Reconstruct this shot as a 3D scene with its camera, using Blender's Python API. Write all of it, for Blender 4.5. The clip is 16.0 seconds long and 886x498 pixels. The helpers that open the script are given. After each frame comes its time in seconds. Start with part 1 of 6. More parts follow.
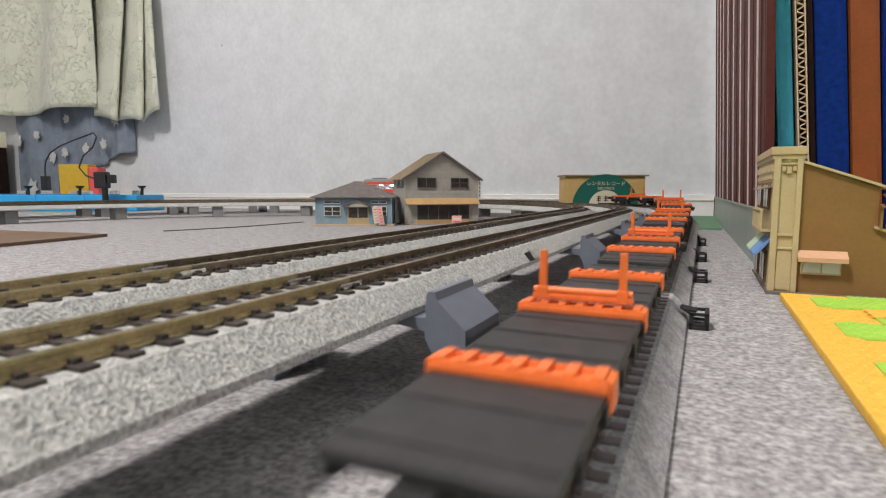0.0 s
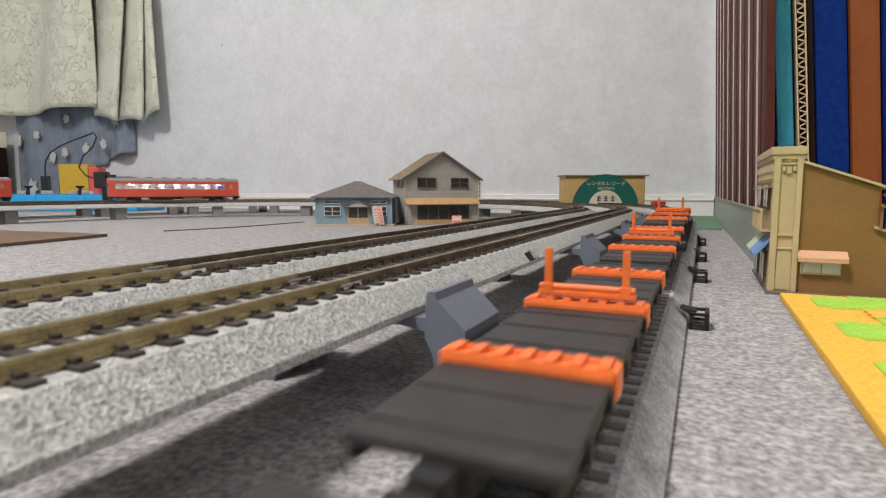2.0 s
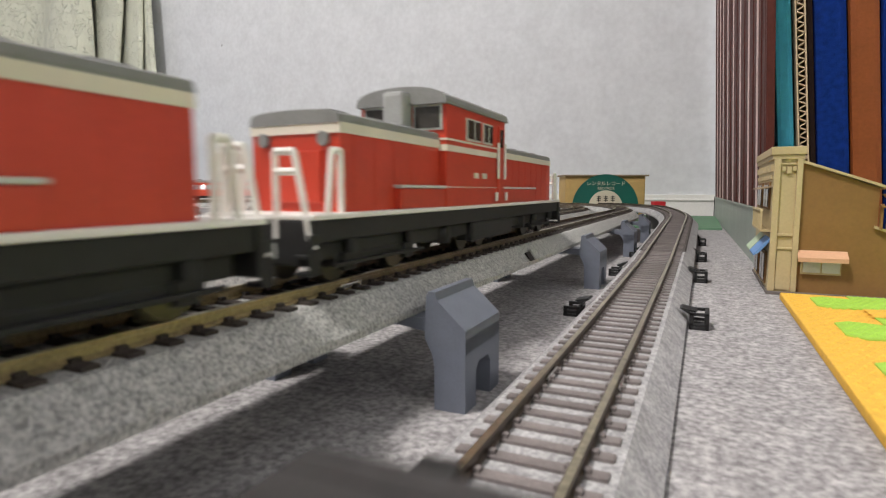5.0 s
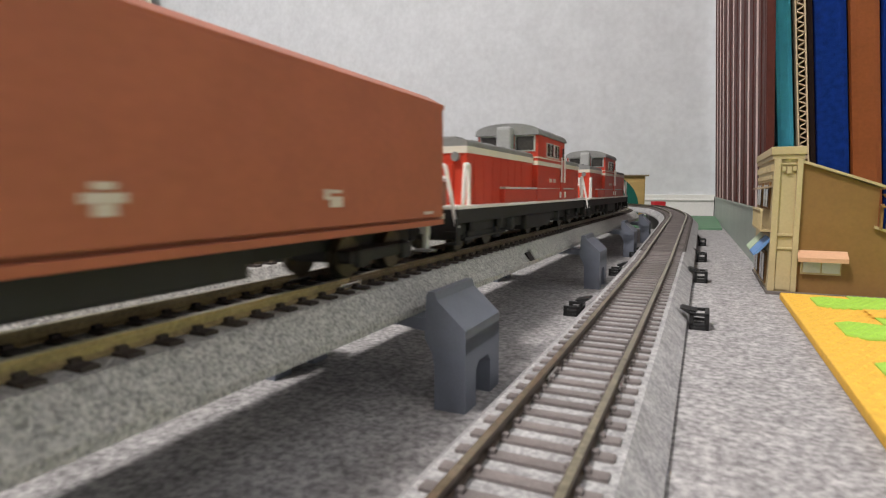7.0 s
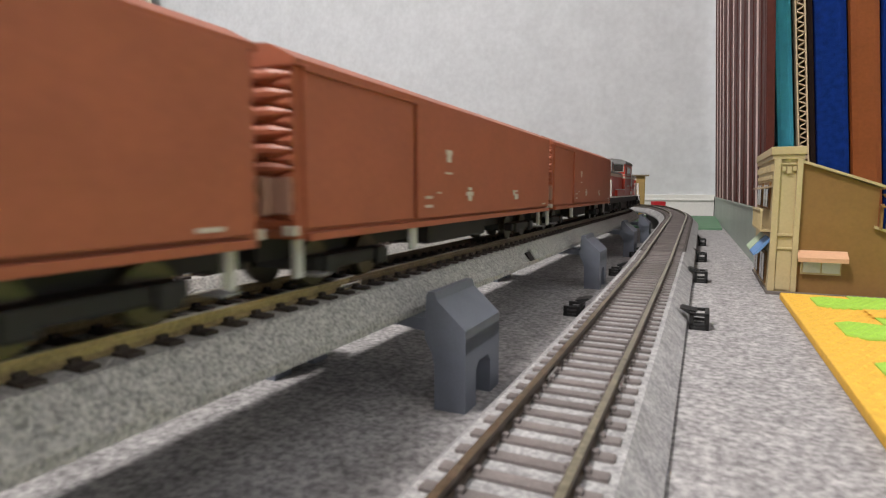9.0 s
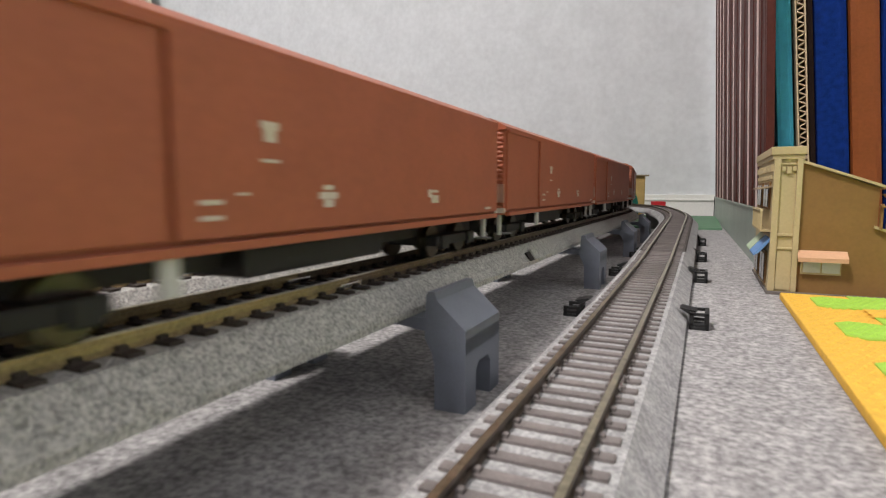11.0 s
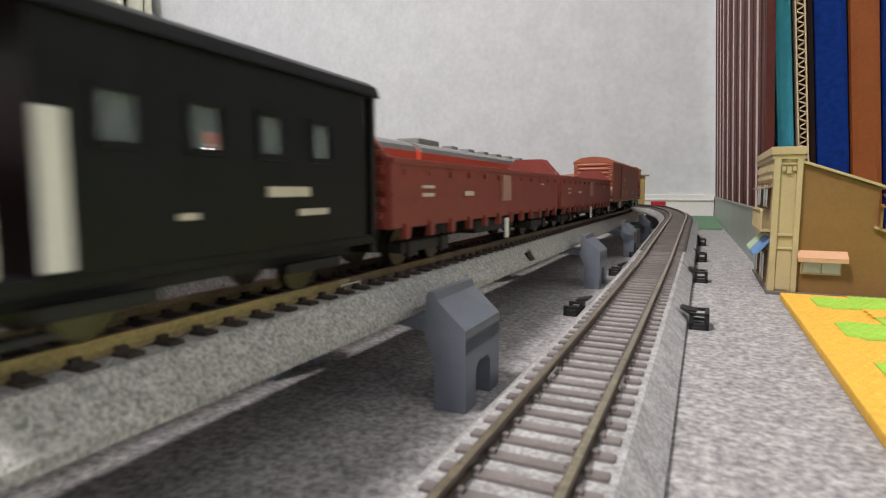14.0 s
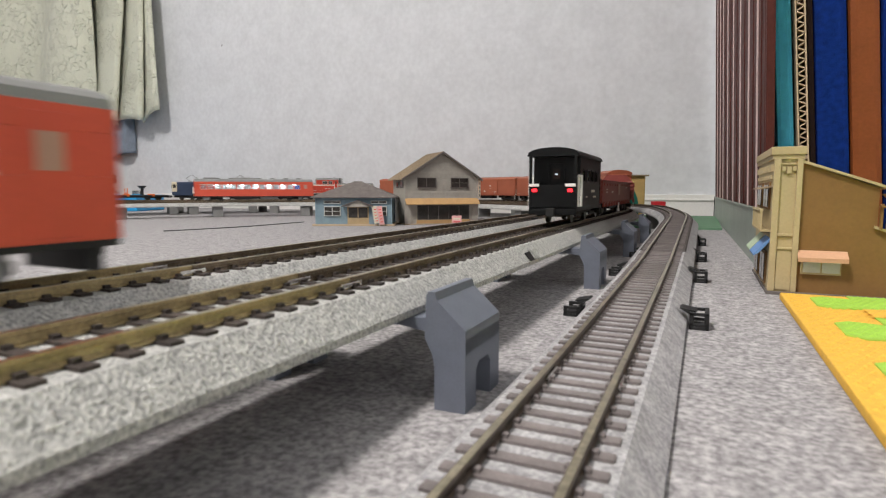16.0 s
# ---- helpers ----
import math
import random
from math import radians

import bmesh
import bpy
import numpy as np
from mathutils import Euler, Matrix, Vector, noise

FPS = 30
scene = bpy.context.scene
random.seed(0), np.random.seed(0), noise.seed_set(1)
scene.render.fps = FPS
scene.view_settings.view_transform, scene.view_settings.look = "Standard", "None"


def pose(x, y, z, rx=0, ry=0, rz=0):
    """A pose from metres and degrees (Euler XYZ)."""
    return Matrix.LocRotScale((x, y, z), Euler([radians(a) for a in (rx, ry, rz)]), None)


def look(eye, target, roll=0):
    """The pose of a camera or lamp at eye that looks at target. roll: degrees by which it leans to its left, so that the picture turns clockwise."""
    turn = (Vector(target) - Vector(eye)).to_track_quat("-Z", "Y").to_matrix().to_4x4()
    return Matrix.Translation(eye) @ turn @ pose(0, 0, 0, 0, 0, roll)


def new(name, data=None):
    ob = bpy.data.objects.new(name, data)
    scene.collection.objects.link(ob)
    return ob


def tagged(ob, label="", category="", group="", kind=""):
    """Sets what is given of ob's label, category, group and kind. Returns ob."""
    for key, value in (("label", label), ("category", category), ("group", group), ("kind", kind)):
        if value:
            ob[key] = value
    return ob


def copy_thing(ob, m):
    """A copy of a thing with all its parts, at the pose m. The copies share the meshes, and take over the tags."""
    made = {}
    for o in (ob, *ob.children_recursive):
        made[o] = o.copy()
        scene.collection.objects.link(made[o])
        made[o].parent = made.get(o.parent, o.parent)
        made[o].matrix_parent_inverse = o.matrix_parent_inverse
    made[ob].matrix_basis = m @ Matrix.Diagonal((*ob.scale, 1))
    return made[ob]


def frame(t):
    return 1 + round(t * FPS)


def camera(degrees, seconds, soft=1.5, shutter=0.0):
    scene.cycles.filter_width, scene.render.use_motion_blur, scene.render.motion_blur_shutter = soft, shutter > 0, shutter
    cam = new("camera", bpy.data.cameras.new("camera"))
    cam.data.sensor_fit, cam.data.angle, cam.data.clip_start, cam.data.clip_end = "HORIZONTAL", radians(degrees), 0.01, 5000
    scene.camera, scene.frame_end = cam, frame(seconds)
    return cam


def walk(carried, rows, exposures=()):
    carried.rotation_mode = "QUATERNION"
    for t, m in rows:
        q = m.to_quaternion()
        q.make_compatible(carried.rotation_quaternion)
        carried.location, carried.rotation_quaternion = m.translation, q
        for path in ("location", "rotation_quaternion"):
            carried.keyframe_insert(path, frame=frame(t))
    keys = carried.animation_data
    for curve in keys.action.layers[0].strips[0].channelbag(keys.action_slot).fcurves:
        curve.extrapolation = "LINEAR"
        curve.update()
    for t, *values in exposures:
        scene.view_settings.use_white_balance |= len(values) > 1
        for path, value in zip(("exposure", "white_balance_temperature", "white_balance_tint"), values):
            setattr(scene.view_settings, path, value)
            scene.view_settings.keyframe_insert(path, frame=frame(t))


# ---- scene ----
cam = camera(76.19, 16.0, soft=1.1, shutter=0.5)
cam.data.dof.use_dof, cam.data.dof.focus_distance, cam.data.dof.aperture_fstop = True, 0.75, 36
EYE = pose(0, 0, 0.059, 90 - 5.88, 0, 24.70)
walk(cam, [(0.0, EYE), (16.0, EYE)], [(0.0, 0.0), (16.0, 0.0)])

# ---- light ----
world = bpy.data.worlds.new("room_air")
world.use_nodes = True
world.node_tree.nodes["Background"].inputs[0].default_value = (0.9, 0.95, 1.0, 1)
world.node_tree.nodes["Background"].inputs[1].default_value = 0.10
scene.world = world


def area_lamp(name, at, size, power, colour):
    data = bpy.data.lights.new(name, "AREA")
    data.shape, data.size, data.energy, data.color = "DISK", size, power, colour
    ob = new(name, data)
    ob.matrix_basis = look(at, (at[0], at[1] + 0.001, 0))
    return ob


area_lamp("ceiling_light", (-0.75, -0.85, 2.33), 0.44, 53, (1.0, 0.955, 0.915))
# added point light under the ceiling light, only to lift the room's ambient light
fill_light = bpy.data.lights.new("ceiling_light_fill", "POINT")
fill_light.energy, fill_light.shadow_soft_size, fill_light.color = 58, 0.20, (1.0, 0.955, 0.915)
new("ceiling_light_fill", fill_light).location = (-0.75, -0.85, 2.19)


# ---- materials ----
def mat(name, colour, rough=0.6, metal=0.0, scale=0.0, amount=0.15, bump=0.0, fine=0.0, vary=0.0, island=False,
        glow=0.0, spec=0.5):
    """A surface with noise at two scales (scale and fine, in 1/m), relief and a spread from piece to piece."""
    m = bpy.data.materials.new(name)
    m.use_nodes = True
    nt = m.node_tree
    b = nt.nodes["Principled BSDF"]
    b.inputs["Roughness"].default_value = rough
    b.inputs["Metallic"].default_value = metal
    b.inputs["Specular IOR Level"].default_value = spec
    c = (*colour, 1)
    b.inputs["Base Color"].default_value = c
    if glow:
        b.inputs["Emission Color"].default_value = c
        b.inputs["Emission Strength"].default_value = glow
    if scale:
        co = nt.nodes.new("ShaderNodeTexCoord")
        n1 = nt.nodes.new("ShaderNodeTexNoise")
        n1.inputs["Scale"].default_value = scale
        n1.inputs["Detail"].default_value = 4
        n2 = nt.nodes.new("ShaderNodeTexNoise")
        n2.inputs["Scale"].default_value = fine or scale * 9
        n2.inputs["Detail"].default_value = 3
        nt.links.new(co.outputs["Object"], n1.inputs["Vector"])
        nt.links.new(co.outputs["Object"], n2.inputs["Vector"])
        add = nt.nodes.new("ShaderNodeMath")
        add.operation = "ADD"
        nt.links.new(n1.outputs["Fac"], add.inputs[0])
        nt.links.new(n2.outputs["Fac"], add.inputs[1])
        mr = nt.nodes.new("ShaderNodeMapRange")
        mr.inputs["From Min"].default_value, mr.inputs["From Max"].default_value = 0.7, 1.3
        mr.inputs["To Min"].default_value, mr.inputs["To Max"].default_value = 1 - amount, 1 + amount
        nt.links.new(add.outputs[0], mr.inputs["Value"])
        last = mr.outputs[0]
        if vary:
            src = nt.nodes.new("ShaderNodeNewGeometry" if island else "ShaderNodeObjectInfo")
            v = nt.nodes.new("ShaderNodeMapRange")
            v.inputs["To Min"].default_value, v.inputs["To Max"].default_value = 1 - vary, 1 + vary
            nt.links.new(src.outputs["Random Per Island" if island else "Random"], v.inputs["Value"])
            mul = nt.nodes.new("ShaderNodeMath")
            mul.operation = "MULTIPLY"
            nt.links.new(last, mul.inputs[0])
            nt.links.new(v.outputs[0], mul.inputs[1])
            last = mul.outputs[0]
        vm = nt.nodes.new("ShaderNodeVectorMath")
        vm.operation = "SCALE"
        vm.inputs[0].default_value = colour
        nt.links.new(last, vm.inputs["Scale"])
        nt.links.new(vm.outputs[0], b.inputs["Base Color"])
        if bump:
            bp = nt.nodes.new("ShaderNodeBump")
            bp.inputs["Strength"].default_value = 0.6
            bp.inputs["Distance"].default_value = bump
            nt.links.new(add.outputs[0], bp.inputs["Height"])
            nt.links.new(bp.outputs[0], b.inputs["Normal"])
    return m


def speckle(name, dark, light, scale, rough=0.9, bump=0.0004, lo=0.4, hi=0.62, coarse=0.0, coarse_amount=0.2, stretch=(1, 1, 1)):
    """Two-tone speckled surface (ballast, felt) with larger blotches."""
    m = bpy.data.materials.new(name)
    m.use_nodes = True
    nt = m.node_tree
    b = nt.nodes["Principled BSDF"]
    b.inputs["Roughness"].default_value = rough
    b.inputs["Specular IOR Level"].default_value = 0.2
    co = nt.nodes.new("ShaderNodeTexCoord")
    mp = nt.nodes.new("ShaderNodeMapping")
    mp.inputs["Scale"].default_value = stretch
    nt.links.new(co.outputs["Object"], mp.inputs["Vector"])
    n = nt.nodes.new("ShaderNodeTexNoise")
    n.inputs["Scale"].default_value, n.inputs["Detail"].default_value = scale, 3
    nt.links.new(mp.outputs[0], n.inputs["Vector"])
    mr = nt.nodes.new("ShaderNodeMapRange")
    mr.inputs["From Min"].default_value, mr.inputs["From Max"].default_value = lo, hi
    nt.links.new(n.outputs["Fac"], mr.inputs["Value"])
    mix = nt.nodes.new("ShaderNodeMix")
    mix.data_type = "RGBA"
    mix.inputs[6].default_value, mix.inputs[7].default_value = (*dark, 1), (*light, 1)
    nt.links.new(mr.outputs[0], mix.inputs[0])
    n2 = nt.nodes.new("ShaderNodeTexNoise")
    n2.inputs["Scale"].default_value, n2.inputs["Detail"].default_value = coarse or scale / 12, 4
    nt.links.new(co.outputs["Object"], n2.inputs["Vector"])
    m2 = nt.nodes.new("ShaderNodeMapRange")
    m2.inputs["From Min"].default_value, m2.inputs["From Max"].default_value = 0.3, 0.7
    m2.inputs["To Min"].default_value, m2.inputs["To Max"].default_value = 1 - coarse_amount, 1 + coarse_amount
    nt.links.new(n2.outputs["Fac"], m2.inputs["Value"])
    vm = nt.nodes.new("ShaderNodeVectorMath")
    vm.operation = "SCALE"
    nt.links.new(mix.outputs[2], vm.inputs[0])
    nt.links.new(m2.outputs[0], vm.inputs["Scale"])
    nt.links.new(vm.outputs[0], b.inputs["Base Color"])
    bp = nt.nodes.new("ShaderNodeBump")
    bp.inputs["Strength"].default_value, bp.inputs["Distance"].default_value = 0.7, bump
    nt.links.new(n.outputs["Fac"], bp.inputs["Height"])
    nt.links.new(bp.outputs[0], b.inputs["Normal"])
    return m


def glass(name, colour=(0.9, 0.95, 0.95), rough=0.05, alpha=0.25):
    m = bpy.data.materials.new(name)
    m.use_nodes = True
    b = m.node_tree.nodes["Principled BSDF"]
    b.inputs["Base Color"].default_value = (*colour, 1)
    b.inputs["Roughness"].default_value = rough
    b.inputs["Alpha"].default_value = alpha
    return m


def satin(name, colour):
    """Curtain satin with an embossed floral weave."""
    m = mat(name, colour, 0.28, 0, 20, 0.06, spec=1.0)
    nt = m.node_tree
    nt.nodes["Principled BSDF"].inputs["Coat Weight"].default_value = 1.0
    nt.nodes["Principled BSDF"].inputs["Coat Roughness"].default_value = 0.2
    co = nt.nodes.new("ShaderNodeTexCoord")
    n = nt.nodes.new("ShaderNodeTexNoise")
    n.inputs["Scale"].default_value, n.inputs["Detail"].default_value, n.inputs["Distortion"].default_value = 44, 1, 1.8
    nt.links.new(co.outputs["Object"], n.inputs["Vector"])
    mr = nt.nodes.new("ShaderNodeMapRange")
    mr.inputs["From Min"].default_value, mr.inputs["From Max"].default_value = 0.54, 0.62
    nt.links.new(n.outputs["Fac"], mr.inputs["Value"])
    where = nt.nodes.new("ShaderNodeTexNoise")
    where.inputs["Scale"].default_value, where.inputs["Detail"].default_value = 11, 1
    nt.links.new(co.outputs["Object"], where.inputs["Vector"])
    mask = nt.nodes.new("ShaderNodeMapRange")
    mask.inputs["From Min"].default_value, mask.inputs["From Max"].default_value = 0.34, 0.50
    nt.links.new(where.outputs["Fac"], mask.inputs["Value"])
    mul = nt.nodes.new("ShaderNodeMath")
    mul.operation = "MULTIPLY"
    nt.links.new(mr.outputs[0], mul.inputs[0])
    nt.links.new(mask.outputs[0], mul.inputs[1])
    bp = nt.nodes.new("ShaderNodeBump")
    bp.inputs["Strength"].default_value, bp.inputs["Distance"].default_value = 1.0, 0.0045
    nt.links.new(mul.outputs[0], bp.inputs["Height"])
    nt.links.new(bp.outputs[0], nt.nodes["Principled BSDF"].inputs["Normal"])
    return m


M = dict(
    carpet=speckle("grey_felt_carpet", (0.21, 0.202, 0.205), (0.45, 0.432, 0.436), 470, bump=0.0006, lo=0.34, hi=0.66, coarse=130, coarse_amount=0.24),
    wallpaper=mat("pale_blue_wallpaper", (0.66, 0.675, 0.70), 0.85, 0, 16, 0.07, 0.0008, 75, spec=0.2),
    white=mat("white_trim_paint", (0.78, 0.77, 0.74), 0.5, 0, 30, 0.04),
    ceiling=mat("ceiling_paper", (0.86, 0.86, 0.84), 0.9, 0, 20, 0.04),
    ballast=speckle("grey_ballast", (0.27, 0.27, 0.262), (0.57, 0.565, 0.54), 1150, bump=0.0012, lo=0.33, hi=0.64, coarse=330, coarse_amount=0.16),
    ballast_low=speckle("pale_ballast", (0.29, 0.285, 0.29), (0.45, 0.44, 0.445), 900, bump=0.0003, coarse=150),
    dark_bed=speckle("dark_brown_ballast", (0.045, 0.038, 0.036), (0.13, 0.115, 0.105), 900, bump=0.0004),
    tie=mat("dark_brown_sleeper", (0.05, 0.038, 0.032), 0.7, 0, 260, 0.35, 0.0002, vary=0.25),
    tie_low=mat("grey_brown_sleeper", (0.19, 0.165, 0.16), 0.7, 0, 260, 0.3, 0.0002, vary=0.2),
    rail=mat("rusty_nickel_rail", (0.21, 0.165, 0.115), 0.40, 0.75, 120, 0.4),
    rail_brass=mat("olive_brass_rail", (0.40, 0.315, 0.165), 0.42, 0.45, 120, 0.3),
    umber=mat("dark_umber_board", (0.016, 0.009, 0.008), 0.9, 0, 90, 0.3, spec=0.1),
    rail_low=mat("brown_rail", (0.12, 0.095, 0.075), 0.42, 0.6, 120, 0.3),
    railtop=mat("polished_rail_top", (0.50, 0.44, 0.31), 0.30, 1.0, 60, 0.3),
    pier=mat("slate_grey_plastic", (0.145, 0.16, 0.20), 0.5, 0, 180, 0.08, 0.0001),
    black=mat("black_plastic", (0.016, 0.016, 0.017), 0.5, 0, 200, 0.3),
    under=mat("black_underframe", (0.012, 0.012, 0.012), 0.6, 0, 300, 0.3),
    wheel=mat("blackened_wheel", (0.10, 0.09, 0.07), 0.35, 0.9, 200, 0.2),
    deck=mat("dark_grey_deck", (0.032, 0.030, 0.030), 0.6, 0, 160, 0.3, 0.0001),
    orange=mat("orange_plastic", (0.80, 0.17, 0.035), 0.42, 0, 150, 0.1),
    red=mat("vermilion_paint", (0.53, 0.052, 0.026), 0.33, 0, 90, 0.08),
    dmu=mat("railcar_vermilion", (0.62, 0.085, 0.045), 0.38, 0, 90, 0.07),
    cream=mat("cream_stripe", (0.72, 0.66, 0.56), 0.45, 0, 120, 0.06),
    roofgrey=mat("roof_grey", (0.22, 0.22, 0.215), 0.55, 0, 120, 0.12),
    stack=mat("pale_grey_stack", (0.34, 0.34, 0.335), 0.5, 0, 120, 0.1),
    handrail=mat("white_handrail", (0.82, 0.80, 0.76), 0.4, 0, 100, 0.04),
    boxcar=mat("brown_boxcar_paint", (0.38, 0.108, 0.054), 0.45, 0, 60, 0.09, 0.0),
    gondola=mat("dark_red_gondola_paint", (0.235, 0.048, 0.037), 0.45, 0, 60, 0.12),
    mark=mat("pale_marking", (0.62, 0.55, 0.48), 0.6, 0, 300, 0.1),
    vanblack=mat("black_van_paint", (0.006, 0.0065, 0.007), 0.40, 0, 90, 0.25, spec=0.25),
    panel=mat("pale_reddish_panel", (0.40, 0.225, 0.18), 0.5, 0, 90, 0.08),
    card_clear=mat("pale_card", (0.45, 0.26, 0.2), 0.3, 0, 90, 0.05),
    glow_red=mat("tail_lamp_red", (1.0, 0.02, 0.03), 0.4, glow=2.5),
    glow_white=mat("cabin_light", (0.80, 0.90, 1.0), 0.4, glow=16),
    door_glint=mat("door_glint_glow", (0.7, 0.85, 1.0), 0.4, glow=0.9),
    glow_head=mat("head_lamp", (1.0, 0.93, 0.85), 0.4, glow=6.0),
    glow_blue=mat("lit_destination", (0.55, 0.5, 1.0), 0.4, glow=3.0),
    window=glass("train_window", (0.7, 0.8, 0.85), 0.06, 0.12),
    seat=mat("blue_seat", (0.012, 0.09, 0.72), 0.7, 0, 200, 0.1),
    navy=mat("navy_paint", (0.03, 0.05, 0.10), 0.4, 0, 90, 0.1),
    loco_cream=mat("loco_cream", (0.66, 0.58, 0.42), 0.4, 0, 90, 0.06),
    green_sheet=mat("green_board", (0.12, 0.24, 0.14), 0.7, 0, 40, 0.1),
    board=mat("grey_green_board", (0.30, 0.34, 0.30), 0.45, 0, 25, 0.12),
    tan=mat("ochre_card_wall", (0.235, 0.122, 0.035), 0.6, 0, 60, 0.08, 0.0001),
    tan_light=mat("cream_card_wall", (0.50, 0.40, 0.22), 0.6, 0, 80, 0.07, 0.0001),
    maroon=mat("maroon_panel", (0.080, 0.021, 0.016), 0.55, 0, 40, 0.15, spec=0.15),
    pink=mat("pale_pink_edge", (0.55, 0.42, 0.40), 0.6, 0, 90, 0.1),
    cyan=mat("cyan_foam", (0.05, 0.36, 0.55), 0.8, 0, 150, 0.12, 0.0004),
    blue=mat("blue_felt", (0.005, 0.025, 0.17), 0.95, 0, 240, 0.4, 0.001, spec=0.1),
    brown=mat("brown_vinyl", (0.22, 0.062, 0.018), 0.45, 0, 50, 0.12, 0.0003, spec=0.2),
    cardboard=mat("cardboard", (0.50, 0.38, 0.26), 0.85, 0, 120, 0.1),
    foam_yellow=mat("yellow_foam", (0.80, 0.46, 0.06), 0.8, 0, 300, 0.12, 0.0004),
    foam_green=mat("green_foam", (0.36, 0.62, 0.07), 0.8, 0, 300, 0.12, 0.0004),
    curtain=satin("pale_green_curtain", (0.66, 0.67, 0.53)),
    blue_cloth=mat("blue_floral_cloth", (0.20, 0.235, 0.29), 0.85, 0, 25, 0.2),
    cloth_white=mat("white_flower_print", (0.52, 0.52, 0.50), 0.85, 0, 60, 0.08),
    tray=mat("sky_blue_plastic", (0.03, 0.36, 0.74), 0.4, 0, 40, 0.06),
    chrome=mat("brushed_chrome", (0.75, 0.74, 0.72), 0.25, 1.0, 60, 0.1),
    slat_blue=mat("blue_clapboard", (0.21, 0.30, 0.355), 0.65, 0, 120, 0.14, vary=0.06),
    slat_grey=mat("grey_clapboard", (0.40, 0.375, 0.33), 0.65, 0, 120, 0.12, vary=0.06),
    roof_slate=mat("brown_slate_roof", (0.145, 0.125, 0.115), 0.75, 0, 150, 0.25, 0.0003),
    roof_tan=mat("tan_roof", (0.30, 0.23, 0.15), 0.7, 0, 120, 0.15, 0.0002),
    ochre=mat("ochre_awning", (0.55, 0.34, 0.15), 0.6, 0, 100, 0.1),
    dark_glass=mat("dark_window_glass", (0.045, 0.04, 0.036), 0.12, 0, 60, 0.4),
    frame=mat("pale_window_frame", (0.55, 0.56, 0.53), 0.5, 0, 120, 0.06),
    wood=mat("pale_door_wood", (0.45, 0.33, 0.18), 0.6, 0, 120, 0.12),
    shop_wall=mat("sand_shop_wall", (0.55, 0.37, 0.14), 0.6, 0, 70, 0.08),
    shop_green=mat("dark_green_sign", (0.015, 0.13, 0.10), 0.4, 0, 60, 0.08),
    cream_sign=mat("cream_sign", (0.72, 0.66, 0.52), 0.5, 0, 60, 0.05),
    sign_red=mat("red_sign", (0.75, 0.10, 0.10), 0.5, 0, 90, 0.1),
    sign_pink=mat("pink_sign", (0.78, 0.42, 0.40), 0.5, 0, 90, 0.08),
    brown_floor=mat("brown_floorboard", (0.16, 0.095, 0.06), 0.5, 0, 30, 0.2),
    sky_awning=mat("blue_awning", (0.13, 0.27, 0.55), 0.6, 0, 100, 0.1),
    mint_awning=mat("mint_awning", (0.42, 0.52, 0.36), 0.6, 0, 100, 0.1),
    peach=mat("peach_awning", (0.62, 0.36, 0.22), 0.6, 0, 100, 0.08),
    yellow=mat("yellow_box", (0.60, 0.38, 0.03), 0.6, 0, 60, 0.1),
    fire_red=mat("red_block", (0.62, 0.03, 0.04), 0.45, 0, 60, 0.08),
)


# ---- mesh helpers ----
def box(bm, x0, x1, y0, y1, z0, z1, bevel=0.0, m=None):
    """A box between two corners, its edges rounded by bevel, placed by m."""
    vs = [bm.verts.new((x, y, z)) for x in (x0, x1) for y in (y0, y1) for z in (z0, z1)]
    fs = [bm.faces.new([vs[i] for i in q]) for q in
          ((0, 1, 3, 2), (4, 6, 7, 5), (0, 4, 5, 1), (2, 3, 7, 6), (0, 2, 6, 4), (1, 5, 7, 3))]
    if bevel:
        es = list({e for f in fs for e in f.edges})
        r = bmesh.ops.bevel(bm, geom=es, offset=bevel, segments=2, profile=0.6, affect="EDGES")
        vs = list({v for f in r["faces"] for v in f.verts} | {v for v in vs if v.is_valid})
    if m is not None:
        bmesh.ops.transform(bm, matrix=m, verts=[v for v in vs if v.is_valid])
    return bm


def tube(bm, a, b, r, n=10, r2=None):
    """A round bar from a to b."""
    a, b = Vector(a), Vector(b)
    d = b - a
    m = Matrix.Translation((a + b) / 2) @ d.to_track_quat("Z", "Y").to_matrix().to_4x4()
    bmesh.ops.create_cone(bm, cap_ends=True, segments=n, radius1=r, radius2=r if r2 is None else r2, depth=d.length, matrix=m)
    return bm


def prism(bm, outline, axis, a, b):
    """An outline of (u, v) pairs drawn out from a to b along axis: 'y' takes (x, z), 'x' takes (y, z), 'z' takes (x, y)."""
    def put(u, v, w):
        return {"y": (u, w, v), "x": (w, u, v), "z": (u, v, w)}[axis]
    lo = [bm.verts.new(put(u, v, a)) for u, v in outline]
    hi = [bm.verts.new(put(u, v, b)) for u, v in outline]
    n = len(outline)
    bm.faces.new(lo)
    bm.faces.new(list(reversed(hi)))
    for i in range(n):
        j = (i + 1) % n
        bm.faces.new((lo[j], lo[i], hi[i], hi[j]))
    return bm


def fresh():
    return bmesh.new()


def mesh_of(bm, name, material, smooth=False):
    bmesh.ops.recalc_face_normals(bm, faces=bm.faces[:])
    me = bpy.data.meshes.new(name)
    bm.to_mesh(me)
    bm.free()
    me.materials.append(M[material])
    if smooth:
        for p in me.polygons:
            p.use_smooth = True
    return me


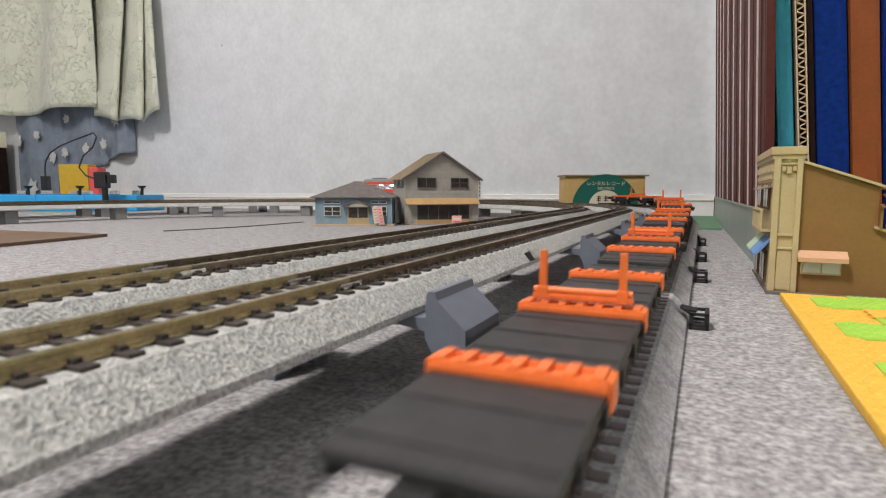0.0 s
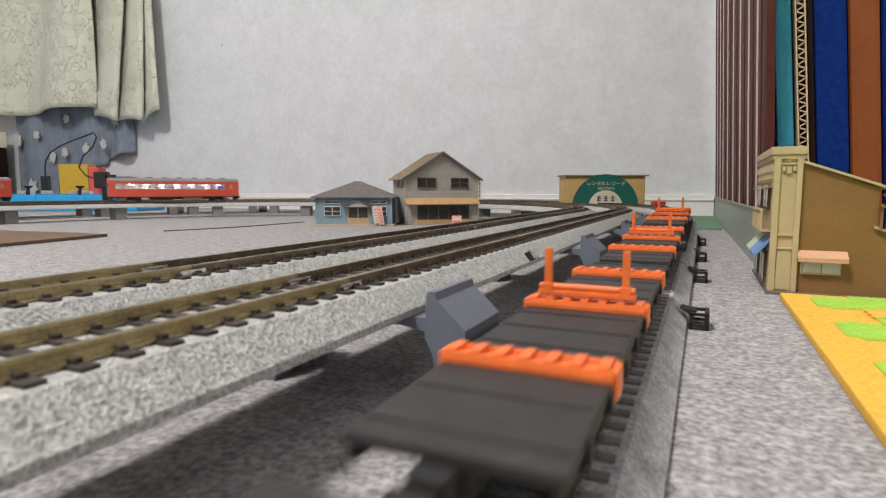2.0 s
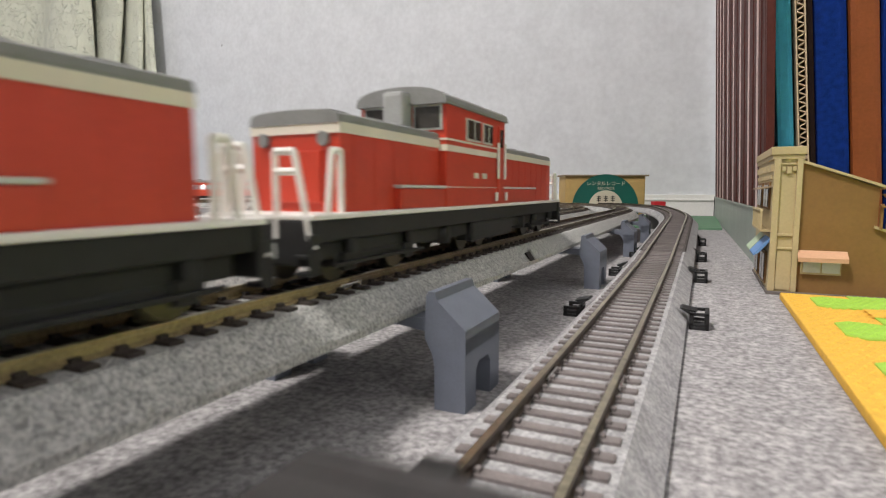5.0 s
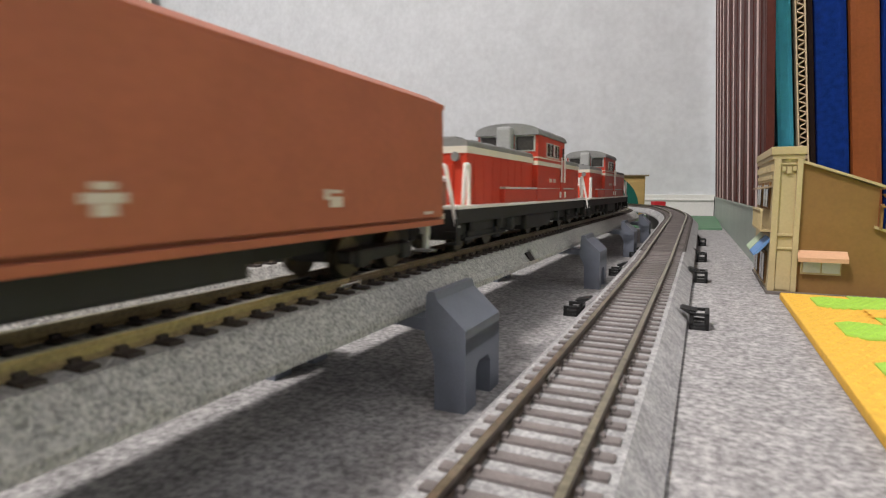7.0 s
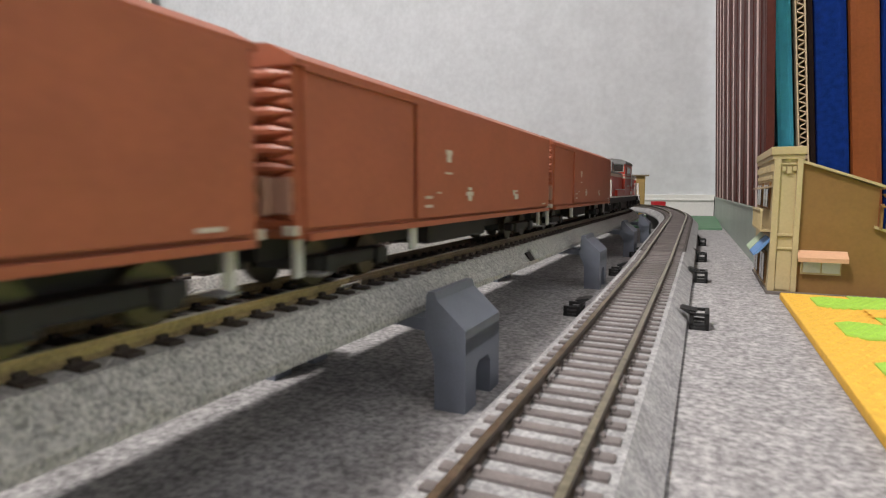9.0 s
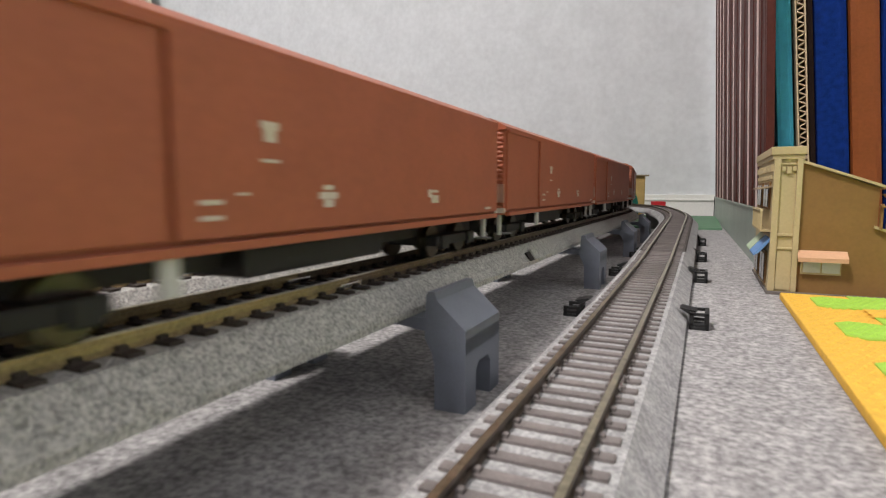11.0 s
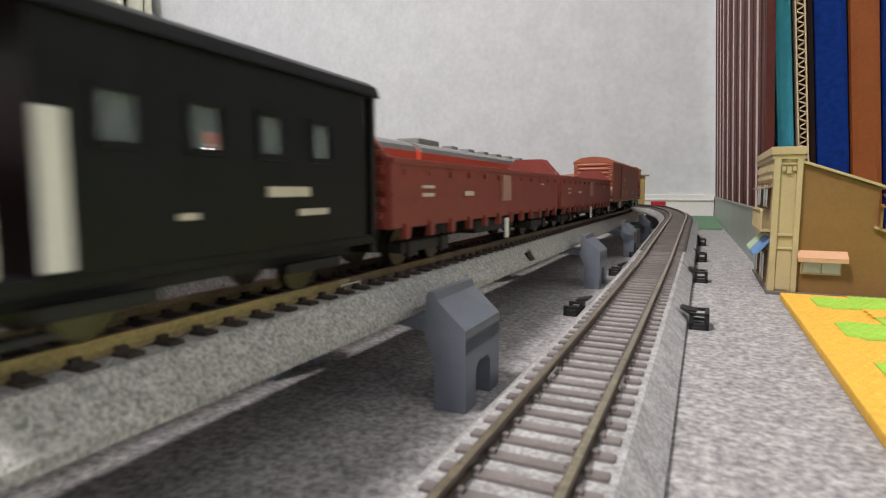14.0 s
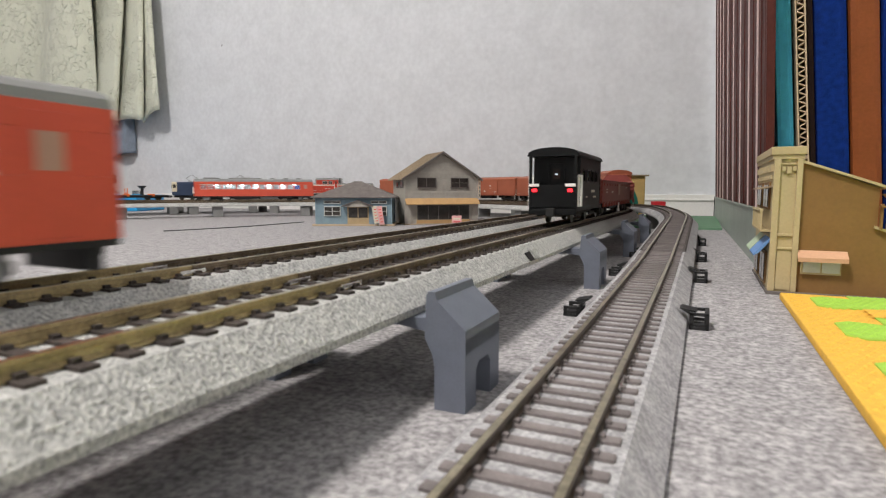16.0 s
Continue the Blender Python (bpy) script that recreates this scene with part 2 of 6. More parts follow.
def part(name, bm, material, parent=None, label="", smooth=False):
    """Links a bmesh as one mesh object, under a thing or a part."""
    ob = new(name, mesh_of(bm, name, material, smooth))
    if parent is not None:
        ob.parent = parent
    return tagged(ob, label)


def thing(name, label, category, group="", m=None):
    ob = new(name)
    ob.empty_display_size = 0.01
    if m is not None:
        ob.matrix_basis = m
    return tagged(ob, label, category, group)


# ---- the tracks' lines ----
RAIL_Z = 0.0355


class Line:
    """A straight along +y at x0, then a half circle to the left of radius r from y = yc, then a straight back."""

    def __init__(self, x0, r, yc, heights):
        self.x0, self.r, self.yc, self.heights = x0, r, yc, heights
        self.joint = -0.101 if x0 > -0.05 else -0.118

    def z(self, s):
        h = self.heights
        for (a, za), (b, zb) in zip(h, h[1:]):
            if s <= b:
                k = min(1, max(0, (s - a) / (b - a)))
                return za + (zb - za) * k
        return h[-1][1]

    def at(self, s):
        """Place and heading (degrees from +y, to the left) at s metres along the line; s = y on the first straight."""
        x0, r, yc = self.x0, self.r, self.yc
        if s <= yc:
            return Vector((x0, s, self.z(s))), 0.0
        a = (s - yc) / r
        if a <= math.pi:
            return Vector((x0 - r + r * math.cos(a), yc + r * math.sin(a), self.z(s))), math.degrees(a)
        return Vector((x0 - 2 * r, yc - (s - yc - math.pi * r), self.z(s))), 180.0

    def ride(self, s, base):
        """The pose of a vehicle whose middle is at s, its bogies base metres apart, facing along the line."""
        a, b = self.at(s - base / 2)[0], self.at(s + base / 2)[0]
        d = b - a
        mid = (a + b) / 2
        return Matrix.Translation(mid) @ Euler((math.atan2(d.z, d.xy.length), 0, math.atan2(-d.x, d.y))).to_matrix().to_4x4()


LEVEL = [(-9, RAIL_Z), (0.75, RAIL_Z), (9, RAIL_Z)]
E1 = Line(-0.0965, 0.62, 0.73, LEVEL)
E2 = Line(-0.156, 0.556, 0.73, LEVEL)
E3 = Line(-0.130, 0.50, 0.64, LEVEL)
LOW = Line(-0.027, 0.68, 0.73, [(-9, 0.0125), (0.2, 0.0125), (0.39, 0.0148), (0.6, 0.0227), (0.95, RAIL_Z), (9, RAIL_Z)])
FLAT_WAY = Line(-0.0298, 0.68, 0.73, LOW.heights)
GAUGE = 0.0165


# ---- the room ----
def structure(name, bm, material, label, category=""):
    return tagged(part(name, bm, material), label, category, "", "structure")


WALL_Y, SIDE_X, LEFT_X, NEAR_Y, TOP = 1.45, 0.75, -3.1, -4.2, 2.4
structure("floor", box(fresh(), LEFT_X, SIDE_X, NEAR_Y, WALL_Y, -0.05, 0), "carpet", "grey speckled felt carpet on the floor")
structure("wall_north", box(fresh(), LEFT_X - 0.1, SIDE_X + 0.1, WALL_Y, WALL_Y + 0.1, -0.05, TOP), "wallpaper", "pale blue-grey embossed wallpaper wall")
structure("wall_east", box(fresh(), SIDE_X, SIDE_X + 0.1, NEAR_Y, WALL_Y, -0.05, TOP), "wallpaper", "pale wallpaper wall")
structure("wall_west", box(fresh(), LEFT_X - 0.1, LEFT_X, NEAR_Y, WALL_Y, -0.05, TOP), "wallpaper", "pale wallpaper wall")
structure("wall_south", box(fresh(), LEFT_X - 0.1, SIDE_X + 0.1, NEAR_Y - 0.1, NEAR_Y, -0.05, TOP), "wallpaper", "pale wallpaper wall")
structure("ceiling", box(fresh(), LEFT_X - 0.1, SIDE_X + 0.1, NEAR_Y - 0.1, WALL_Y + 0.1, TOP, TOP + 0.1), "ceiling", "white papered ceiling")
tagged(part("wall_mark", tube(fresh(), (-1.475, WALL_Y - 0.0006, 0.536), (-1.472, WALL_Y - 0.0006, 0.541), 0.0011, 6), "black"), "tiny dark mark on the wallpaper", "wall mark")
bm = fresh()
box(bm, LEFT_X, SIDE_X, WALL_Y - 0.008, WALL_Y, 0, 0.050, 0.001)
box(bm, LEFT_X, SIDE_X, WALL_Y - 0.011, WALL_Y, 0.036, 0.040, 0.001)
structure("baseboard", bm, "white", "white painted baseboard with a fine groove")


# ---- tracks ----
def sweep(bm, line, s0, s1, profile, step=0.02):
    """A closed profile of (offset to the right, height over the rail) drawn along a line."""
    n = max(2, int((s1 - s0) / step) + 1)
    rings = []
    for i in range(n):
        p, h = line.at(s0 + (s1 - s0) * i / (n - 1))
        c, q = math.cos(radians(h)), math.sin(radians(h))
        rings.append([bm.verts.new((p.x + u * c, p.y + u * q, p.z + v)) for u, v in profile])
    k = len(profile)
    for a, b in zip(rings, rings[1:]):
        for i in range(k):
            bm.faces.new((a[i], a[(i + 1) % k], b[(i + 1) % k], b[i]))
    bm.faces.new(rings[0])
    bm.faces.new(list(reversed(rings[-1])))
    return bm


def track(name, line, s0, s1, label, bed, tie, near, foot, rail_mat="rail"):
    t = tagged(new(name), label, "railway track", "", "structure")
    half = 0.0225
    bedm = fresh()
    sweep(bedm, line, s0, s1, [(-half, -foot), (half, -foot), (half, -foot + 0.002), (0.0158, -0.0033), (-0.0158, -0.0033), (-half, -foot + 0.002)])
    part("roadbed", bedm, bed, t)
    for side in (-1, 1):
        u = side * (GAUGE / 2 + 0.0006)
        shape = [(u - 0.0012, -0.0030), (u + 0.0012, -0.0030), (u + 0.0012, -0.0025), (u + 0.0005, -0.0022), (u + 0.0005, -0.0010), (u + 0.0009, -0.0008), (u + 0.0009, -0.0001),
                 (u - 0.0009, -0.0001), (u - 0.0009, -0.0008), (u - 0.0005, -0.0010), (u - 0.0005, -0.0022), (u - 0.0012, -0.0025)]
        # the newer piece before the joint has bright rails, the rest is weathered brown
        pieces = [(s0, s1, rail_mat)] if rail_mat != "rail" or s0 > 0 else [(s0, line.joint + 0.246, "rail_brass"), (line.joint + 0.2464, s1, rail_mat)]
        for a, b, rm in pieces:
            rail = part("rail", sweep(fresh(), line, a, b, shape), rm, t)
            part("rail_head", sweep(fresh(), line, a, b, [(u - 0.0007, -0.0003), (u + 0.0007, -0.0003), (u + 0.0007, 0.0), (u - 0.0007, 0.0)]), "railtop", rail, "worn bright rail top")
    tb = fresh()
    box(tb, -0.0142, 0.0142, -0.0015, 0.0015, -0.0036, -0.0026)
    for side in (-1, 1):
        for w in (-1, 1):
            u = side * (GAUGE / 2 + 0.0006) + w * 0.0017
            box(tb, u - 0.0006, u + 0.0006, -0.0008, 0.0008, -0.0026, -0.0018)
    tie_mesh = mesh_of(tb, "sleeper", tie)
    rest = fresh()
    pitch = 0.0077
    for i in range(int((s1 - s0) / pitch)):
        s = s0 + (i + 0.5) * pitch
        p, h = line.at(s)
        m = Matrix.Translation(p) @ Euler((0, 0, radians(h))).to_matrix().to_4x4()
        if near[0] < s < near[1]:
            ob = new("sleeper", tie_mesh)
            ob.parent = t
            ob.matrix_basis = m
        else:
            box(rest, -0.0142, 0.0142, -0.0015, 0.0015, -0.0036, -0.0026, 0, m)
    tagged(part("far_sleepers", rest, tie, t), kind="stuff")
    # rail joiners at the joints between the track pieces
    for s in [line.joint + 0.246 * k for k in range(5)]:
        if s < s0 + 0.02 or s > near[1]:
            continue
        p, h = line.at(s)
        for side in (-1, 1):
            j = fresh()
            u = side * (GAUGE / 2 + 0.0006)
            box(j, p.x + u - 0.0016, p.x + u + 0.0016, p.y - 0.005, p.y + 0.005, p.z - 0.0026, p.z - 0.0012, 0.0003)
            part("rail_joiner", j, "chrome", t, "nickel rail joiner")
    return t


def dark_top(line, s0, s1, parent):
    part("dark_ballast", sweep(fresh(), line, s0, s1, [(-0.0165, -0.0040), (0.0165, -0.0040), (0.0158, -0.0029), (-0.0158, -0.0029)]), "dark_bed", parent, "dark brown ballast top")


def half_turn(line):
    return line.yc + math.pi * line.r


outer_track = track("track_outer_raised", E1, -2.7, half_turn(E1) + 0.9, "raised model railway track on grey speckled ballast", "ballast", "tie", (-0.03, 0.78), 0.0120)
track("track_inner_raised", E2, -2.7, half_turn(E2) + 0.9, "raised model railway track on grey speckled ballast", "ballast", "tie", (-0.03, 0.78), 0.0120)
track("track_siding", E3, 0.80, half_turn(E3) + 0.7, "raised curved model railway siding on grey ballast", "ballast", "tie", (0, 0), 0.0118)
low_track = track("track_low", LOW, -4.15, half_turn(LOW) + 3.15, "model railway track with pale ballast climbing from the carpet", "ballast_low", "tie_low", (-0.02, 0.78), 0.0122, "rail_low")
dark_top(LOW, 0.455, half_turn(LOW), low_track)
notch = fresh()
prism(notch, [(-0.0778, 0.0300), (-0.0746, 0.0262), (-0.0736, 0.0262), (-0.0762, 0.0304)], "y", 0.268, 0.276)
part("edge_clip", notch, "ballast", outer_track, "moulded clip on the roadbed edge")
slot = prism(fresh(), [(-0.0772, 0.0292), (-0.0742, 0.0256), (-0.0736, 0.0256), (-0.0764, 0.0296)], "y", 0.261, 0.2675)
part("edge_slot", slot, "black", outer_track, "dark slot in the roadbed edge")


def pier():
    """A slate-grey portal pier for the two raised tracks, standing at the origin, its length along y."""
    t = thing("viaduct_pier", "slate-grey plastic portal pier under the raised tracks", "bridge pier", "piers under the raised tracks")
    d, top = 0.0135, RAIL_Z - 0.0122
    for x, s in ((-0.0595, -1), (-0.1235, 0), (-0.193, 1)):
        leg = fresh()
        box(leg, x - 0.0045, x + 0.0045, -d, -d * 0.42, 0, 0.010)
        box(leg, x - 0.0045, x + 0.0045, d * 0.42, d, 0, 0.010)
        prism(leg, [(-d, 0.010), (-d * 0.42, 0.010), (-d * 0.25, 0.012), (d * 0.25, 0.012), (d * 0.42, 0.010), (d, 0.010), (d, 0.020), (-d, 0.020)], "x", x - 0.0045, x + 0.0045)
        part("leg", leg, "pier", t)
    o = 0.0550
    head_piece = fresh()
    prism(head_piece, [(-o - 0.009, 0.012), (-o - 0.0045, 0.012), (-o, 0.016), (-o, 0.0225), (-o - 0.0082, 0.0300), (-o - 0.0088, 0.0322), (-o - 0.0108, 0.0322), (-o - 0.0113, 0.0312), (-o - 0.0118, 0.0230), (-o - 0.0118, 0.0195), (-o - 0.0095, 0.0150)], "y", -d, d)
    part("head", head_piece, "pier", t)
    cap = fresh()
    prism(cap, [(-o - 0.0116, top), (-0.1792, top), (-0.1792, 0.0318), (-0.1817, 0.0318), (-0.1975, 0.0232), (-0.1975, 0.020), (-0.1885, 0.020), (-0.180, 0.0200), (-0.137, 0.0200),
                (-0.128, 0.0195), (-0.119, 0.0195), (-0.109, 0.0205), (-0.078, 0.0205), (-o - 0.0116, 0.0190)], "y", -d * 0.5, d * 0.5)
    part("crossbeam", cap, "pier", t)
    return t


first = pier()
first.matrix_basis = pose(0, 0.147, 0)
for y in [0.69, 0.54, 0.357, -0.07] + [-0.28 - 0.21 * k for k in range(12)]:
    copy_thing(first, pose(0, y, 0))


def block_pier(line, s, z, mat_name="roofgrey"):
    p, h = line.at(s)
    t = thing("track_support", "grey block holding up the curved track", "bridge pier", "blocks under the curve", pose(p.x, p.y, 0, 0, 0, h))
    b = fresh()
    box(b, -0.018, 0.018, -0.011, 0.011, 0, z, 0.001)
    part("block", b, mat_name, t)


for k in range(14):
    for ln in (E1, E2, E3):
        s = ln.yc + 0.22 + k * 0.20
        if s < half_turn(ln) + (0.68 if ln is E3 else 0.88) and not (ln is E3 and k == 0):
            block_pier(ln, s, ln.z(s) - 0.0122)
for k in range(24):
    s = 0.95 + 0.22 * k
    block_pier(LOW, s, LOW.z(s) - 0.0124)


def riser(y, side, z):
    """A black open-frame riser clipped beside the low track."""
    x = -0.027 + side * 0.0235
    t = thing("track_riser", "small black plastic riser clipped to the low track", "track riser", "risers along the low track", pose(x, y, 0))
    b = fresh()
    w, hi = side * 0.0078, (0.0075 if side > 0 else 0.005)
    x0, x1 = min(0, w), max(0, w)
    for a in (x0, x1 - 0.0018):
        for c in (-0.007, 0.0052):
            box(b, a, a + 0.0018, c, c + 0.0018, 0, hi, 0.0003)
    for zz in (0.0015, hi - 0.0015):
        box(b, x0, x1, -0.007, -0.0055, zz, zz + 0.0014, 0.0003)
        box(b, x0, x1, 0.0055, 0.007, zz, zz + 0.0014, 0.0003)
        box(b, x1 - 0.0016, x1, -0.007, 0.007, zz, zz + 0.0014, 0.0003)
    box(b, x0, x1, -0.007, 0.007, 0, 0.0012, 0.0003)
    part("lattice", b, "black", t)
    c = fresh()
    prism(c, [(0, 0.006), (-side * 0.004, 0.008 + z * 0.4), (-side * 0.003, 0.0085 + z * 0.4), (side * 0.003, 0.0075)], "y", -0.0045, 0.0045)
    part("clip", c, "black", t)


for y, sd in ((0.266, 1), (0.402, 1), (0.52, 1), (0.674, 1), (0.27, -1), (0.41, -1), (0.53, -1)):
    riser(y, sd, LOW.z(y) - 0.0125)


# ---- rolling stock: +y is forward, the origin on the rail tops at mid-length ----
def bogie(parent, y, wheelbase=0.026, axles=2, r=0.0056, frame_half=0.0135):
    b = part("bogie", box(fresh(), -frame_half, frame_half, y - wheelbase / 2 - 0.005, y + wheelbase / 2 + 0.005, 0.0042, 0.0078, 0.0008), "under", parent)
    for i in range(axles):
        yy = y + (i - (axles - 1) / 2) * wheelbase / max(1, axles - 1)
        w = fresh()
        for sx in (-1, 1):
            tube(w, (sx * 0.0070, yy, r), (sx * 0.0092, yy, r), r, 20)
            tube(w, (sx * 0.0064, yy, r), (sx * 0.0070, yy, r), r + 0.0006, 20)
        tube(w, (-0.009, yy, r), (0.009, yy, r), 0.0012, 8)
        part("wheelset", w, "wheel", b, "blackened steel wheelset")
        for sx in (-1, 1):
            a = fresh()
            box(a, sx * frame_half - 0.0012, sx * frame_half + 0.0012, yy - 0.0028, yy + 0.0028, 0.0032, 0.0080, 0.0006)
            part("axle_box", a, "under", b)
    return b


def coupler(parent, y0, y1, z=0.0085):
    c = fresh()
    box(c, -0.0016, 0.0016, min(y0, y1), max(y0, y1), z - 0.0014, z + 0.0014, 0.0004)
    box(c, -0.0028, 0.0028, y1 - 0.0022, y1 + 0.0022, z - 0.0028, z + 0.0028, 0.0006)
    part("coupler", c, "under", parent)


def heighten(t, k, z0=0.0095):
    """Stretches what stands above the axles by k, in all parts of a vehicle."""
    for ob in t.children_recursive:
        for v in ob.data.vertices:
            if v.co.z > z0:
                v.co.z = z0 + (v.co.z - z0) * k
    return t


def flat_wagon():
    """A long flat wagon with orange rail-carrying bolsters."""
    t = thing("flat_wagon", "dark grey flat wagon with orange load bolsters on the low track", "flat wagon", "flat wagons of the rail train")
    half, w, z = 0.1035, 0.0164, 0.0124
    d = fresh()
    box(d, -w, w, -half, half, z - 0.0022, z, 0.0005)
    part("deck", d, "deck", t)
    for k in range(13):
        y = -half + 0.006 + k * (2 * half - 0.012) / 12
        part("deck_seam", box(fresh(), -w + 0.0008, w - 0.0008, y - 0.0005, y + 0.0005, z - 0.0003, z + 0.00035, 0.0001), "deck", t)
    for sx in (-1, 1):
        s = fresh()
        prism(s, [(-half, z - 0.0022), (half, z - 0.0022), (half, z - 0.004), (0.05, z - 0.0065), (-0.05, z - 0.0065), (-half, z - 0.004)], "x", sx * (w - 0.0016) - 0.0006, sx * (w - 0.0016) + 0.0006)
        part("side_sill", s, "under", t)
        for k in range(10):
            y = -half + 0.012 + k * (2 * half - 0.024) / 9
            part("stake_pocket", box(fresh(), sx * w - 0.0008, sx * w + 0.0008, y - 0.0012, y + 0.0012, z - 0.004, z - 0.0004, 0.0002), "under", t)
    part("centre_sill", box(fresh(), -0.004, 0.004, -half, half, 0.006, z - 0.0022), "under", t)
    for y in (-0.068, 0.068):
        bogie(t, y)
    coupler(t, half, half + 0.004)
    coupler(t, -half, -half - 0.004)
    for y, posts in ((-0.0625, False), (0.0050, True), (0.0645, False)):
        b = fresh()
        ww = w + 0.0003
        box(b, -ww, ww, y - 0.0042, y + 0.0042, z, z + 0.0016, 0.0003)
        for dy in (-0.0030, 0.0030):
            box(b, -ww, ww, y + dy - 0.0008, y + dy + 0.0008, z, z + 0.0023, 0.0002)
        for k in range(7):
            x = -ww + 0.0018 + k * (2 * ww - 0.0036) / 6
            box(b, x - 0.0011, x + 0.0011, y - 0.0034, y + 0.0034, z + 0.001, z + 0.0029, 0.0003)
        for sx in (-1, 1):
            box(b, sx * ww - 0.0008, sx * ww + 0.0008, y - 0.0035, y + 0.0035, z - 0.0034, z + 0.0022, 0.0004)
        bol = part("bolster", b, "orange", t, "orange load bolster")
        if posts:
            r = fresh()
            tube(r, (-0.0135, y, z + 0.0058), (0.0135, y, z + 0.0058), 0.0011, 12)
            box(r, -0.0138, 0.0138, y - 0.0014, y + 0.0014, z + 0.0034, z + 0.0050, 0.0004)
            part("roller_bar", r, "orange", bol)
            for sx in (-1, 1):
                p = fresh()
                box(p, sx * 0.0110 - 0.0010, sx * 0.0110 + 0.0010, y - 0.0010, y + 0.0010, z + 0.0035, z + 0.0172, 0.0003)
                box(p, sx * 0.0110 - 0.0015, sx * 0.0110 + 0.0015, y - 0.0016, y + 0.0016, z + 0.0035, z + 0.0070, 0.0003)
                part("stake", p, "orange", bol)
    return t


def rounded_hull(w, z0, z1, crown, n=8, corner=0.003):
    """A cross-section (x, z) with upright sides and an arched roof."""
    pts = [(-w, z0), (w, z0), (w, z1)]
    for i in range(1, n):
        a = math.pi * i / n
        pts.append((w * math.cos(a), z1 + crown * math.sin(a) ** 0.8))
    pts.append((-w, z1))
    return pts


